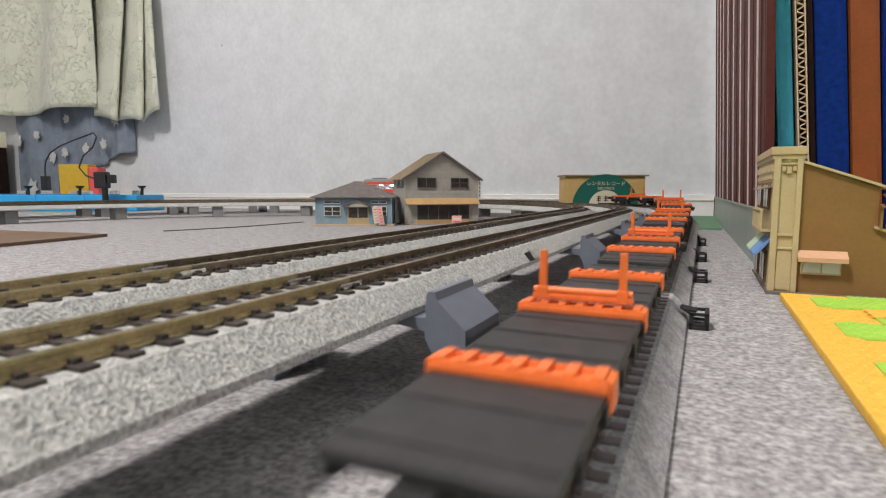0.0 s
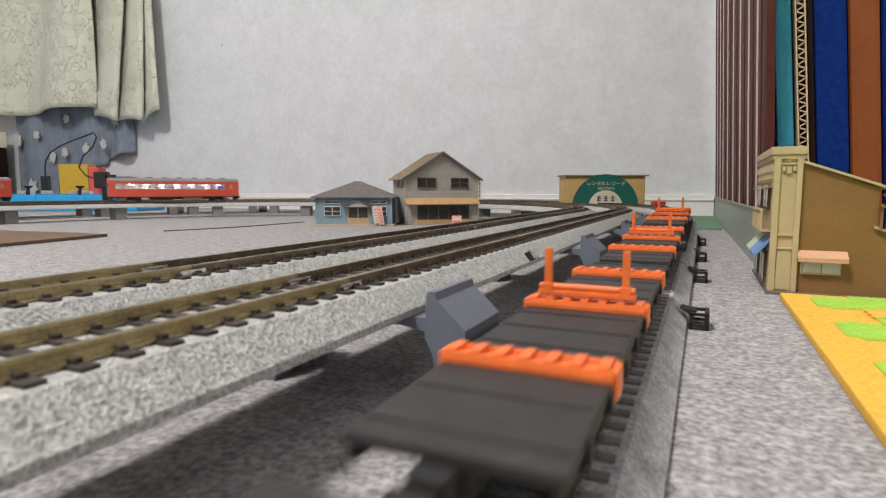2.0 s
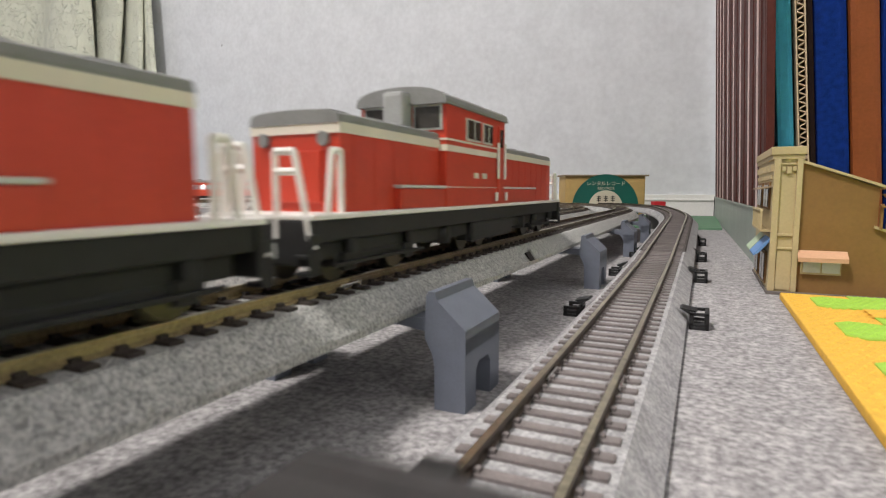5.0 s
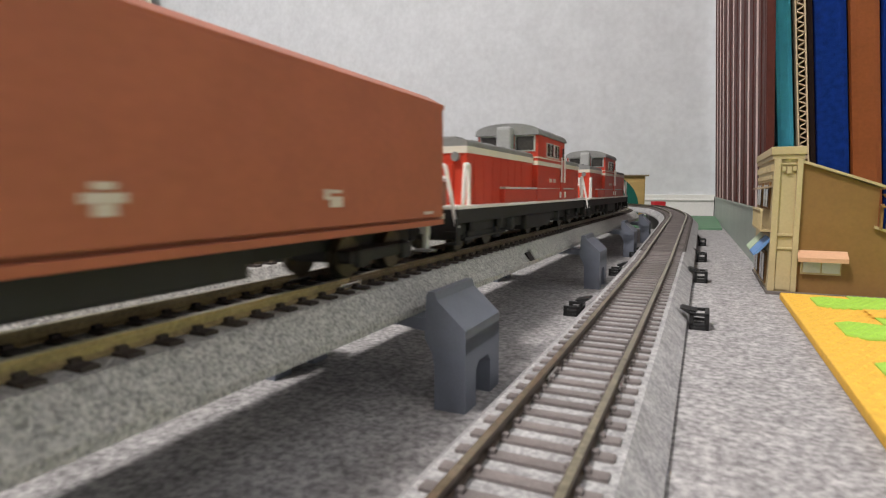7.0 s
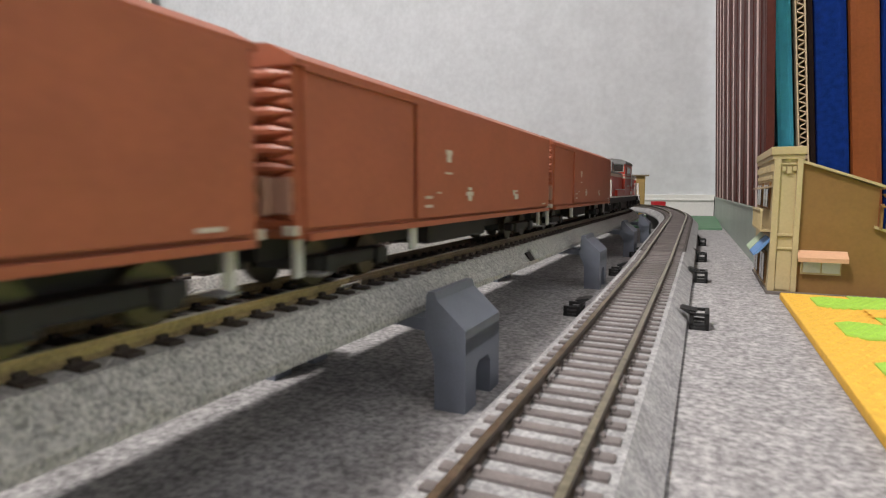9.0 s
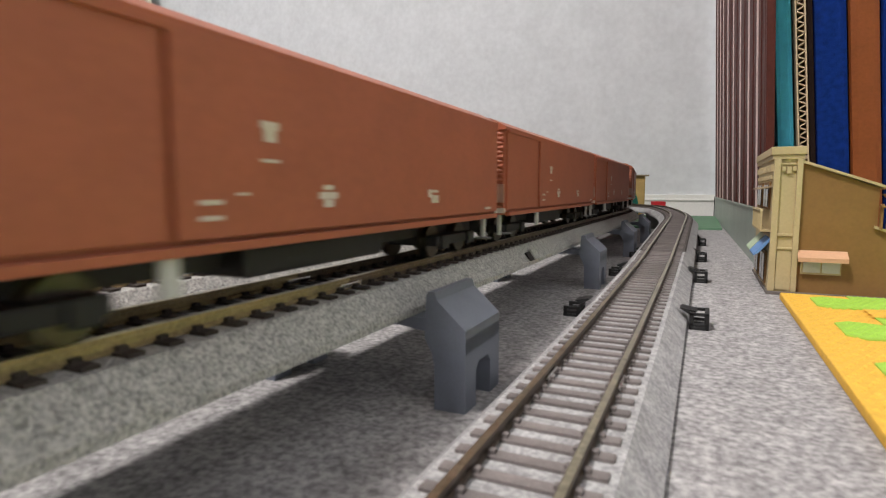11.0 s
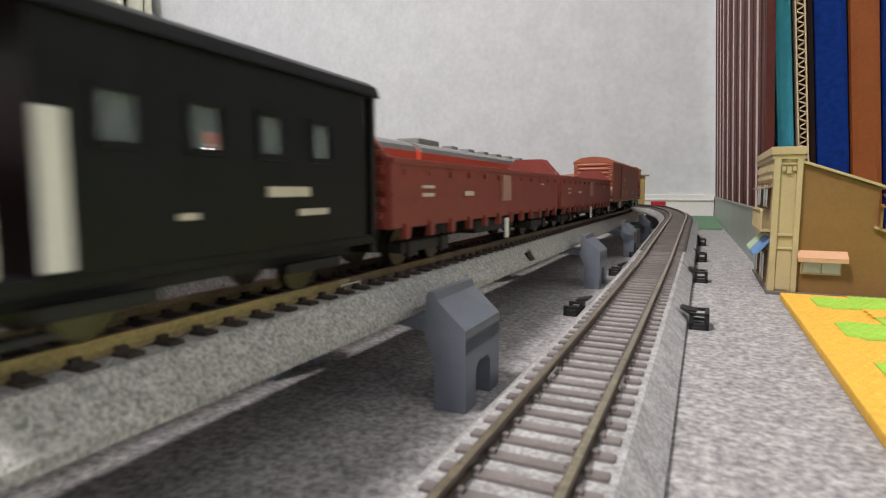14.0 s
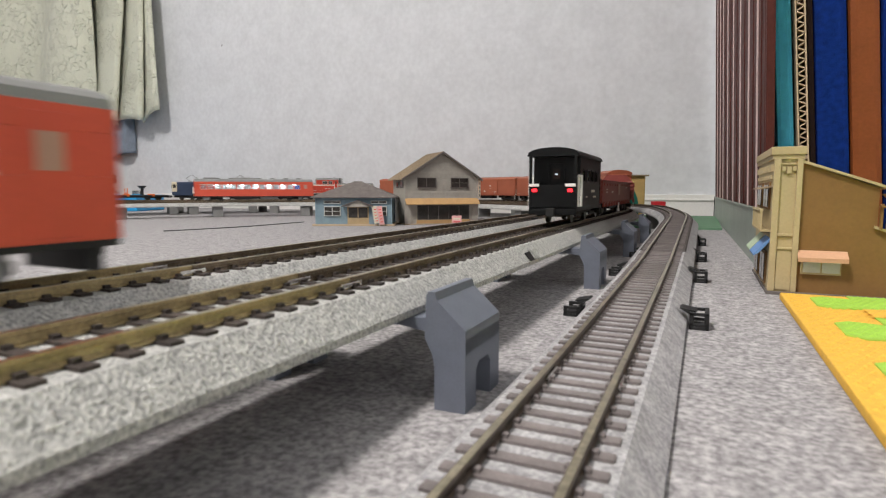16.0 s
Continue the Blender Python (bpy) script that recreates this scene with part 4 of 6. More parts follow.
        for y in (-0.026, 0.026):
            spring = box(fresh(), sx * 0.0135 - 0.001, sx * 0.0135 + 0.001, y - 0.010, y + 0.010, 0.0050, 0.0075, 0.0006)
            part("leaf_spring", spring, "under", t)
        part("step_board", box(fresh(), sx * 0.0150 - 0.0015, sx * 0.0150 + 0.0015, -0.043, -0.034, 0.0030, 0.0042, 0.0003), "under", t)
    for y in (-0.026, 0.026):
        wsh = fresh()
        for sx in (-1, 1):
            tube(wsh, (sx * 0.0070, y, 0.0056), (sx * 0.0092, y, 0.0056), 0.0056, 20)
        tube(wsh, (-0.009, y, 0.0056), (0.009, y, 0.0056), 0.0012, 8)
        part("wheelset", wsh, "wheel", t, "blackened steel wheelset")
    part("underframe", box(fresh(), -0.010, 0.010, -L, L, 0.0065, z0 - 0.002), "under", t)
    return t


def railcar(lit=1):
    """A vermilion diesel railcar with lit windows; it is built like a shell, with lamps inside."""
    t = thing("diesel_railcar", "vermilion diesel railcar with lit windows and grey roof", "railcar", "vermilion railcars")
    L, w, z0, zw0, zw1, z1 = 0.129, 0.0178, 0.0110, 0.0250, 0.0345, 0.0400
    # a lit car has a cab at its front; the other one has windows up to its front end and a cab behind
    ws = [-0.094 + k * 0.0157 for k in range(13)] if lit else [-0.094 + k * 0.0157 for k in range(14)]
    gap = 0.0062
    for sx in (-1, 1):
        part("lower_side", box(fresh(), sx * w - 0.0005, sx * w + 0.0005, -L, L, z0, zw0, 0.0002), "dmu", t)
        part("upper_side", box(fresh(), sx * w - 0.0005, sx * w + 0.0005, -L, L, zw1, z1, 0.0002), "dmu", t)
        edges = [-L] + [e for y in ws for e in (y - gap - 0.0006, y + gap + 0.0006)] + [L]
        for a, b in zip(edges[0::2], edges[1::2]):
            part("pillar", box(fresh(), sx * w - 0.0005, sx * w + 0.0005, a, b, zw0, zw1), "dmu", t)
        for y in ws:
            f = fresh()
            for zz in (zw0, zw1 - 0.0006, (zw0 + zw1) / 2 - 0.0003):
                box(f, sx * w - 0.0006, sx * w + 0.0006, y - gap - 0.0006, y + gap + 0.0006, zz, zz + 0.0006)
            wf = part("window_frame", f, "frame", t)
            p = part("pane", box(fresh(), sx * (w - 0.0003) - 0.0001, sx * (w - 0.0003) + 0.0001, y - gap - 0.0005, y + gap + 0.0005, zw0 + 0.0003, zw1 - 0.0003), "window", wf)
            p.visible_shadow = False
        for y in (-0.1125, 0.1125) if lit else (-0.1125,):
            d = part("door", box(fresh(), sx * (w + 0.0003) - 0.0004, sx * (w + 0.0003) + 0.0004, y - 0.0055, y + 0.0055, z0 + 0.001, z1 - 0.002, 0.0002), "dmu", t)
            part("door_window", box(fresh(), sx * (w + 0.0007) - 0.0002, sx * (w + 0.0007) + 0.0002, y - 0.0032, y + 0.0032, zw0 + 0.001, zw1 - 0.0005), "card_clear", d, "pale cab side window")
        part("skirt_tank", box(fresh(), sx * 0.0125 - 0.003, sx * 0.0125 + 0.003, -0.050, -0.012, 0.0045, z0, 0.001), "roofgrey", t, "grey underfloor tank")
        part("skirt_tank", box(fresh(), sx * 0.0125 - 0.003, sx * 0.0125 + 0.003, 0.008, 0.046, 0.0040, z0, 0.001), "under", t)
        for a, b, lowz, m in ((-0.104, -0.096, 0.0035, "roofgrey"), (0.098, 0.112, 0.0030, "roofgrey"), (0.056, 0.070, 0.0050, "handrail")):
            part("skirt_box", box(fresh(), sx * 0.0125 - 0.003, sx * 0.0125 + 0.003, a, b, lowz, z0, 0.0008), m, t, "pale underfloor box")
    r = fresh()
    prism(r, rounded_hull(w + 0.0004, z1 - 0.0006, z1, 0.0058, 10), "y", -L, L)
    part("roof", r, "roofgrey", t, "grey arched roof")
    for k in range(7):
        y = -0.098 + k * 0.030
        part("roof_vent", box(fresh(), -0.0040, 0.0040, y - 0.0055, y + 0.0055, z1 + 0.0050, z1 + 0.0080, 0.0008), "roofgrey", t)
    part("air_unit", box(fresh(), -0.0075, 0.0075, 0.084, 0.112, z1 + 0.0048, z1 + 0.0085, 0.001), "roofgrey", t)
    part("floor", box(fresh(), -w, w, -L, L, z0 - 0.0015, z0), "under", t)
    part("underframe", box(fresh(), -0.008, 0.008, -0.10, 0.10, 0.005, z0 - 0.0015), "under", t)
    part("seat_rows", box(fresh(), -0.0125, 0.0125, -0.088, 0.080, z0, zw0 + 0.0005, 0.001), "frame", t)
    for k in range(11):
        part("seat_back", box(fresh(), -0.0120, 0.0120, -0.0862 + k * 0.0157 - 0.0012, -0.0862 + k * 0.0157 + 0.0012, zw0, zw0 + 0.0050, 0.0005), "frame", t)
    # pale centre board, added to catch the cabin lamps and brighten the windows
    part("inner_partition", box(fresh(), -0.0006, 0.0006, -0.10, 0.088, zw0, zw1), "frame", t, "pale board added inside the car to catch the lamp light")
    for y in (-0.0925,):
        part("seat", box(fresh(), -0.014, 0.014, y - 0.0065, y + 0.0055, z0, zw1 - 0.0022, 0.001), "seat", t, "blue seat back seen through the window")
    for k in range(7):
        y = -0.088 + k * 0.029
        part("cabin_lamp", box(fresh(), -0.008, 0.008, y - 0.0036, y + 0.0036, zw1 - 0.0016, zw1 - 0.0004), "glow_white", t, "lit cabin lamp")
    for s in (-1, 1):
        e = fresh()
        prism(e, [(-w, z0), (w, z0), (w, z1), (0.011, z1 + 0.0045), (-0.011, z1 + 0.0045), (-w, z1)], "y", s * L - 0.0006, s * L + 0.0006)
        end = part("end_wall", e, "dmu", t)
        for x in (-0.0115, 0.0, 0.0115):
            if x == 0.0 and s > 0 and not lit:
                part("gangway_door", box(fresh(), -0.0048, 0.0048, L + 0.0004, L + 0.0014, z0 + 0.001, zw1 + 0.001, 0.0003), "roofgrey", end, "grey gangway door")
                continue
            part("pane", box(fresh(), x - 0.0040, x + 0.0040, s * (L + 0.0007) - 0.0003, s * (L + 0.0007) + 0.0003, zw0 + 0.001, zw1 + 0.001), "dark_glass", end)
        if lit or s < 0:
            part("gangway", box(fresh(), -0.0045, 0.0045, s * (L + 0.0012) - 0.0012, s * (L + 0.0012) + 0.0012, z0, zw0 + 0.0005, 0.0003), "dmu", end)
        coupler(t, s * L, s * (L + 0.004))
        bogie(t, s * 0.088, 0.026)
        part("snow_plough", box(fresh(), -0.014, 0.014, s * (L - 0.004) - 0.002, s * (L - 0.004) + 0.002, 0.003, z0, 0.0006), "under", t)
    if lit:
        for x in (-0.0125, 0.0125):
            part("head_lamp", box(fresh(), x - 0.0020, x + 0.0020, lit * (L + 0.0010) - 0.0006, lit * (L + 0.0010) + 0.0006, z1 - 0.0008, z1 + 0.0022, 0.0005), "glow_head", t, "lit head lamp")
        part("destination_sign", box(fresh(), -0.0055, 0.0055, lit * (L + 0.0010) - 0.0006, lit * (L + 0.0010) + 0.0006, z1 - 0.0010, z1 + 0.0024, 0.0003), "glow_blue", t, "lit bluish destination sign")
    return t


def electric_loco():
    """A navy and cream electric locomotive with two raised pantographs."""
    t = thing("electric_locomotive", "navy and cream electric locomotive with two raised pantographs", "locomotive")
    L, w, z0, z1 = 0.112, 0.0172, 0.0110, 0.0405
    b = fresh()
    prism(b, [(-w, z0), (w, z0), (w, z1), (0.013, z1 + 0.003), (-0.013, z1 + 0.003), (-w, z1)], "y", -L, L)
    part("body", b, "navy", t)
    for s in (-1, 1):
        q = fresh()
        prism(q, [(-w - 0.0003, 0.020), (w + 0.0003, 0.020), (w + 0.0003, z1), (0.013, z1 + 0.0032), (-0.013, z1 + 0.0032), (-w - 0.0003, z1)], "y", *sorted((s * (L + 0.0005), s * (L - 0.012))))
        nose = part("cab_front", q, "loco_cream", t, "cream cab front")
        for x in (-0.008, 0.008):
            part("pane", box(fresh(), x - 0.0055, x + 0.0055, s * (L + 0.0008) - 0.0004, s * (L + 0.0008) + 0.0004, 0.029, 0.0375), "dark_glass", nose)
        for sx in (-1, 1):
            part("pane", box(fresh(), sx * (w + 0.0004) - 0.0003, sx * (w + 0.0004) + 0.0003, s * 0.106 - 0.0035, s * 0.106 + 0.0035, 0.029, 0.0375), "dark_glass", nose)
        y = s * 0.062
        p = fresh()
        zr = z1 + 0.0045
        box(p, -0.010, 0.010, y - 0.010, y + 0.010, z1 + 0.0028, zr, 0.0005)
        for x in (-0.008, 0.008):
            for d in (-1, 1):
                tube(p, (x, y + d * 0.004, zr), (x * 0.9, y + d * 0.0145, zr + 0.0075), 0.0005, 6)
                tube(p, (x * 0.9, y + d * 0.0145, zr + 0.0075), (x, y + d * 0.001, zr + 0.0160), 0.0005, 6)
        for d in (-1, 1):
            tube(p, (-0.0125, y + d * 0.002, zr + 0.016), (0.0125, y + d * 0.002, zr + 0.016), 0.0006, 6)
        part("pantograph", p, "roofgrey", t, "raised grey pantograph")
        bogie(t, s * 0.076, 0.026, 2, 0.0062)
        coupler(t, s * L, s * (L + 0.004))
    bogie(t, 0.0, 0.024, 2, 0.0062)
    part("underframe", box(fresh(), -0.014, 0.014, -L + 0.004, L - 0.004, 0.006, z0, 0.001), "under", t)
    part("roof_gear", box(fresh(), -0.007, 0.007, -0.040, 0.040, z1 + 0.0025, z1 + 0.0065, 0.001), "roofgrey", t)
    return t


# ---- buildings on the layout: local x to the right, y into the depth, z up ----
def window_unit(parent, x0, x1, y, z0, z1, bars=2, rails=1, sub="frame"):
    """A framed window on a front wall at y, with its panes set back."""
    f = fresh()
    e = 0.0011
    box(f, x0, x1, y - 0.0012, y + 0.0004, z0, z0 + e)
    box(f, x0, x1, y - 0.0012, y + 0.0004, z1 - e, z1)
    for k in range(bars + 1):
        x = x0 + (x1 - x0 - e) * k / bars
        box(f, x, x + e, y - 0.0010, y + 0.0004, z0, z1)
    for k in range(1, rails + 1):
        z = z0 + (z1 - z0) * k / (rails + 1)
        box(f, x0, x1, y - 0.0008, y + 0.0004, z - e * 0.35, z + e * 0.35)
    w = part("window", f, sub, parent)
    part("pane", box(fresh(), x0 + e / 2, x1 - e / 2, y - 0.0004, y + 0.0006, z0 + e / 2, z1 - e / 2), "dark_glass", w)
    return w


def clapboards(parent, x0, x1, y, z0, z1, material, n, gable=None, axis="y"):
    """Overlapping boards across a wall; gable(z) gives the half-width above the eaves."""
    h = (z1 - z0) / n
    for k in range(n):
        a = z0 + k * h
        b = fresh()
        xa, xb = x0, x1
        if gable:
            mid, half = (x0 + x1) / 2, gable(a + h)
            xa, xb = max(x0, mid - half), min(x1, mid + half)
            if xb - xa < 0.003:
                continue
        prism(b, [(y - 0.0012, a), (y - 0.0002, a + h), (y + 0.0006, a + h), (y + 0.0006, a)], "x", xa, xb)
        ob = part("clapboard", b, material, parent)
    return parent


def blue_house():
    t = thing("blue_house", "small blue clapboard house with brown hipped roof", "model house", m=pose(-0.536, 0.805, 0, 0, 0, 24.7))
    w, d, h = 0.0635, 0.075, 0.048
    part("base", box(fresh(), -w - 0.006, w + 0.006, -0.006, d + 0.004, 0, 0.003, 0.0005), "cardboard", t)
    b = fresh()
    box(b, -w, w, 0, d, 0.003, h)
    part("wall", b, "slat_blue", t)
    clapboards(t, -w, w, 0, 0.004, h, "slat_blue", 15)
    for sx in (-1, 1):
        part("corner_board", box(fresh(), sx * w - 0.0012, sx * w + 0.0012, -0.0018, 0.001, 0.003, h), "slat_blue", t)
    r = fresh()
    ew, e0, e1, rz = w + 0.008, -0.008, d + 0.008, h + 0.0265
    vs = [r.verts.new(v) for v in ((-ew, e0, h - 0.001), (ew, e0, h - 0.001), (ew, e1, h - 0.001), (-ew, e1, h - 0.001), (-0.006, d / 2, rz), (0.010, d / 2, rz),
                                   (-ew, e0, h + 0.0008), (ew, e0, h + 0.0008), (ew, e1, h + 0.0008), (-ew, e1, h + 0.0008))]
    for q in ((3, 2, 1, 0), (0, 1, 7, 6), (1, 2, 8, 7), (2, 3, 9, 8), (3, 0, 6, 9), (6, 7, 5, 4), (7, 8, 5), (8, 9, 4, 5), (9, 6, 4)):
        r.faces.new([vs[i] for i in q])
    roof = part("roof", r, "roof_slate", t, "brown slate hipped roof")
    part("ridge", tube(fresh(), (-0.006, d / 2, rz), (0.010, d / 2, rz), 0.001, 8), "roof_slate", roof)
    # gabled porch over the double door
    p = fresh()
    cx = 0.0075
    prism(p, [(cx - 0.026, 0.034), (cx, 0.0435), (cx + 0.026, 0.034), (cx + 0.026, 0.0325), (cx, 0.0415), (cx - 0.026, 0.0325)], "y", -0.012, 0)
    part("porch_roof", p, "roof_slate", t)
    g = fresh()
    prism(g, [(cx - 0.022, 0.0325), (cx, 0.0408), (cx + 0.022, 0.0325)], "y", -0.010, -0.001)
    part("porch_gable", g, "slat_grey", t)
    dr = part("door", box(fresh(), cx - 0.018, cx + 0.018, -0.0022, 0.0005, 0.003, 0.0325), "wood", t, "pale wooden double door")
    for a, b2 in ((cx - 0.016, cx - 0.0008), (cx + 0.0008, cx + 0.016)):
        part("pane", box(fresh(), a, b2, -0.0027, -0.0015, 0.014, 0.031), "dark_glass", dr)
    window_unit(t, -0.050, -0.022, -0.0015, 0.0165, 0.033, 2, 1)
    window_unit(t, 0.036, 0.056, -0.0015, 0.0165, 0.033, 2, 1)
    window_unit(t, -0.050, -0.022, -0.0015, 0.0375, 0.0425, 2, 0)
    window_unit(t, 0.029, 0.056, -0.0015, 0.0375, 0.0425, 2, 0)
    return t


blue_house()


def banner(name, label, m, x, z0, z1, w, material):
    t = thing(name, label, "shop banner", "banners by the blue house", m)
    b = fresh()
    box(b, x - w / 2, x + w / 2, -0.0004, 0.0004, z0, z1, 0.0001)
    cloth = part("cloth", b, material, t)
    part("pole", tube(fresh(), (x - w / 2 - 0.0006, 0, 0), (x - w / 2 - 0.0006, 0, z1 + 0.002), 0.0005, 6), "frame", t)
    for k in range(5):
        z = z0 + (z1 - z0) * (k + 0.7) / 6
        part("mark", box(fresh(), x - w * 0.25, x + w * 0.25, -0.0007, -0.0003, z, z + (z1 - z0) * 0.05), "sign_red", cloth)


banner("shop_banner", "leaning white banner with red marks by the door", pose(-0.494, 0.8130, 0, 0, -9, 24.7), 0, 0.005, 0.034, 0.0085, "cream_sign")
banner("shop_banner", "leaning pink banner with red marks by the door", pose(-0.4865, 0.8155, 0, 0, -9, 24.7), 0, 0.003, 0.034, 0.0085, "sign_pink")


def grey_house():
    t = thing("grey_house", "two-storey grey clapboard shop house with tan gable roof", "model house", m=pose(-0.423, 0.9155, 0, 0, 0, 46.0))
    w, d, h, rz = 0.0685, 0.072, 0.0845, 0.1275
    part("base", box(fresh(), -w - 0.002, w + 0.002, -0.003, d + 0.003, 0, 0.002, 0.0004), "cardboard", t)
    b = fresh()
    prism(b, [(-w, 0.002), (w, 0.002), (w, h), (0, rz - 0.004), (-w, h)], "y", 0, d)
    part("wall", b, "slat_grey", t)
    clapboards(t, -w, w, 0, 0.046, h, "slat_grey", 8)
    clapboards(t, -w, w, 0, h, rz - 0.004, "slat_grey", 8, gable=lambda z: max(0.0, w * (rz - 0.004 - z) / (rz - 0.004 - h)))
    for sx in (-1, 1):
        part("corner_board", box(fresh(), sx * w - 0.0015, sx * w + 0.0015, -0.002, 0.0015, 0.002, h), "slat_grey", t)
        part("pillar", box(fresh(), sx * (w - 0.005) - 0.005, sx * (w - 0.005) + 0.005, -0.002, 0.001, 0.002, 0.037), "slat_grey", t)
        r = fresh()
        xo = sx * (w + 0.008)
        zo = h - (rz - h) * 0.008 / w
        prism(r, [(0, rz), (xo, zo), (xo, zo - 0.002), (0, rz - 0.0022)], "y", -0.006, d + 0.006)
        roof = part("roof", r, "roof_tan", t, "tan sheet roof slope")
        for k in range(9):
            y = -0.004 + k * (d + 0.008) / 8
            q = fresh()
            prism(q, [(sx * 0.001, rz + 0.0004), (xo, zo + 0.0006), (xo, zo - 0.0002), (sx * 0.001, rz - 0.0004)], "y", y - 0.0005, y + 0.0005)
            part("seam", q, "roof_tan", roof)
        part("bargeboard", prism(fresh(), [(0, rz + 0.0004), (xo, zo + 0.0004), (xo, zo - 0.0030), (0, rz - 0.0034)], "y", -0.0072, -0.0058), "roof_slate", t)
    window_unit(t, -0.047, -0.012, -0.0018, 0.064, 0.082, 2, 0, "roof_slate")
    window_unit(t, 0.016, 0.050, -0.0018, 0.064, 0.082, 2, 1, "roof_slate")
    window_unit(t, -0.047, 0.052, -0.0016, 0.008, 0.034, 5, 0, "roof_slate")
    part("shop_sill", box(fresh(), -0.048, 0.053, -0.003, 0.0, 0.002, 0.008, 0.0004), "ochre", t, "ochre panel below the shop window")
    a = fresh()
    prism(a, [(0.0, 0.047), (-0.011, 0.0360), (-0.011, 0.0350), (0.0, 0.0450)], "x", -w - 0.001, w + 0.001)
    part("awning", a, "ochre", t, "ochre shop awning")
    # side wall with two upstairs windows
    for y in (0.010, 0.034):
        f = fresh()
        box(f, -w - 0.0014, -w + 0.0004, y, y + 0.015, 0.064, 0.082)
        wn = part("window", f, "roof_slate", t)
        part("pane", box(fresh(), -w - 0.0018, -w, y + 0.0016, y + 0.0066, 0.0655, 0.0805), "dark_glass", wn)
        part("pane", box(fresh(), -w - 0.0018, -w, y + 0.0084, y + 0.0134, 0.0655, 0.0805), "dark_glass", wn)
    s = part("blade_sign", box(fresh(), w + 0.002, w + 0.006, -0.002, -0.001, 0.046, 0.078, 0.0004), "cream_sign", t, "narrow white hanging sign")
    for k in range(4):
        part("mark", box(fresh(), w + 0.003, w + 0.005, -0.0025, -0.0018, 0.049 + k * 0.007, 0.053 + k * 0.007), "roofgrey", s)
    return t


grey_house()
sg = thing("shop_stand", "pink and white folding shop sign on the floor", "shop sign", m=pose(-0.3905, 0.9065, 0, -8, 0, 30))
p = part("board", box(fresh(), -0.0085, 0.0085, -0.0006, 0.0006, 0.0, 0.016, 0.0003), "sign_pink", sg)
part("mark", box(fresh(), -0.006, 0.006, -0.0009, -0.0004, 0.009, 0.012), "cream_sign", p)
part("mark", box(fresh(), -0.006, 0.006, -0.0009, -0.0004, 0.004, 0.006), "sign_red", p)


def record_shop():
    t = thing("record_shop", "sand-coloured record shop with round dark green sign", "model shop", m=pose(-0.181, 1.172, 0, 0, 0, 24.7))
    w, d, h = 0.080, 0.060, 0.088
    part("wall", box(fresh(), -w, w, 0, d, 0, h, 0.0004), "shop_wall", t)
    part("roof", box(fresh(), -w - 0.004, w + 0.006, -0.004, d + 0.004, h, h + 0.003, 0.0005), "roof_tan", t)
    for x in (-0.058, 0.062):
        part("wall_panel", box(fresh(), x - 0.016, x + 0.016, -0.0012, 0.0006, 0.012, h - 0.010, 0.0004), "shop_wall", t)
    s = fresh()
    n, r = 40, 0.066
    cz = 0.026
    prism(s, [(-r, 0.010)] + [(-r * math.cos(math.pi * k / n), cz + r * math.sin(math.pi * k / n)) for k in range(n + 1)] + [(r, 0.010)], "y", -0.005, -0.0015)
    sign = part("sign", s, "shop_green", t, "round dark green sign board")
    s2 = fresh()
    r2 = 0.034
    prism(s2, [(-r2, 0.010)] + [(-r2 * math.cos(math.pi * k / n), cz + r2 * math.sin(math.pi * k / n)) for k in range(n + 1)] + [(r2, 0.010)], "y", -0.0066, -0.005)
    part("inner_disc", s2, "cream_sign", sign, "cream half-disc at the sign's middle")
    for text, size, z in (("レンタルレコード", 0.0098, 0.0700), ("RECORDS", 0.0075, 0.0615)):
        cu = bpy.data.curves.new("lettering", "FONT")
        cu.body, cu.size, cu.align_x, cu.extrude = text, size, "CENTER", 0.0003
        ob = new("lettering", cu)
        ob.parent = sign
        ob.matrix_basis = pose(0, -0.0056, z, 90, 0, 0)
        cu.materials.append(M["cream_sign"])
    for x in (-0.014, 0.0, 0.014):
        g = fresh()
        for dz in (0.0, 0.0035, 0.007):
            box(g, x - 0.0042, x + 0.0042, -0.0072, -0.0064, 0.0395 + dz, 0.0407 + dz)
        box(g, x - 0.0008, x + 0.0008, -0.0072, -0.0064, 0.0375, 0.0495)
        part("sign_bar", g, "black", sign)
    part("sign_bar", box(fresh(), -0.010, 0.010, -0.0072, -0.0064, 0.0335, 0.0345), "roofgrey", sign)
    part("doorway", box(fresh(), -0.018, 0.018, -0.0074, -0.0060, 0.010, 0.029), "dark_glass", t)
    part("poster", box(fresh(), 0.050, 0.060, -0.0064, -0.0052, 0.012, 0.026), "cream_sign", t)
    return t


record_shop()
rb = thing("red_block", "small bright red block on a grey foot", "toy block", m=pose(-0.072, 1.055, 0, 0, 0, 24.7))
part("block", box(fresh(), -0.010, 0.010, -0.008, 0.008, 0.030, 0.0405, 0.0006), "fire_red", rb)
part("foot", box(fresh(), -0.008, 0.008, -0.006, 0.006, 0, 0.030, 0.0006), "roofgrey", rb)


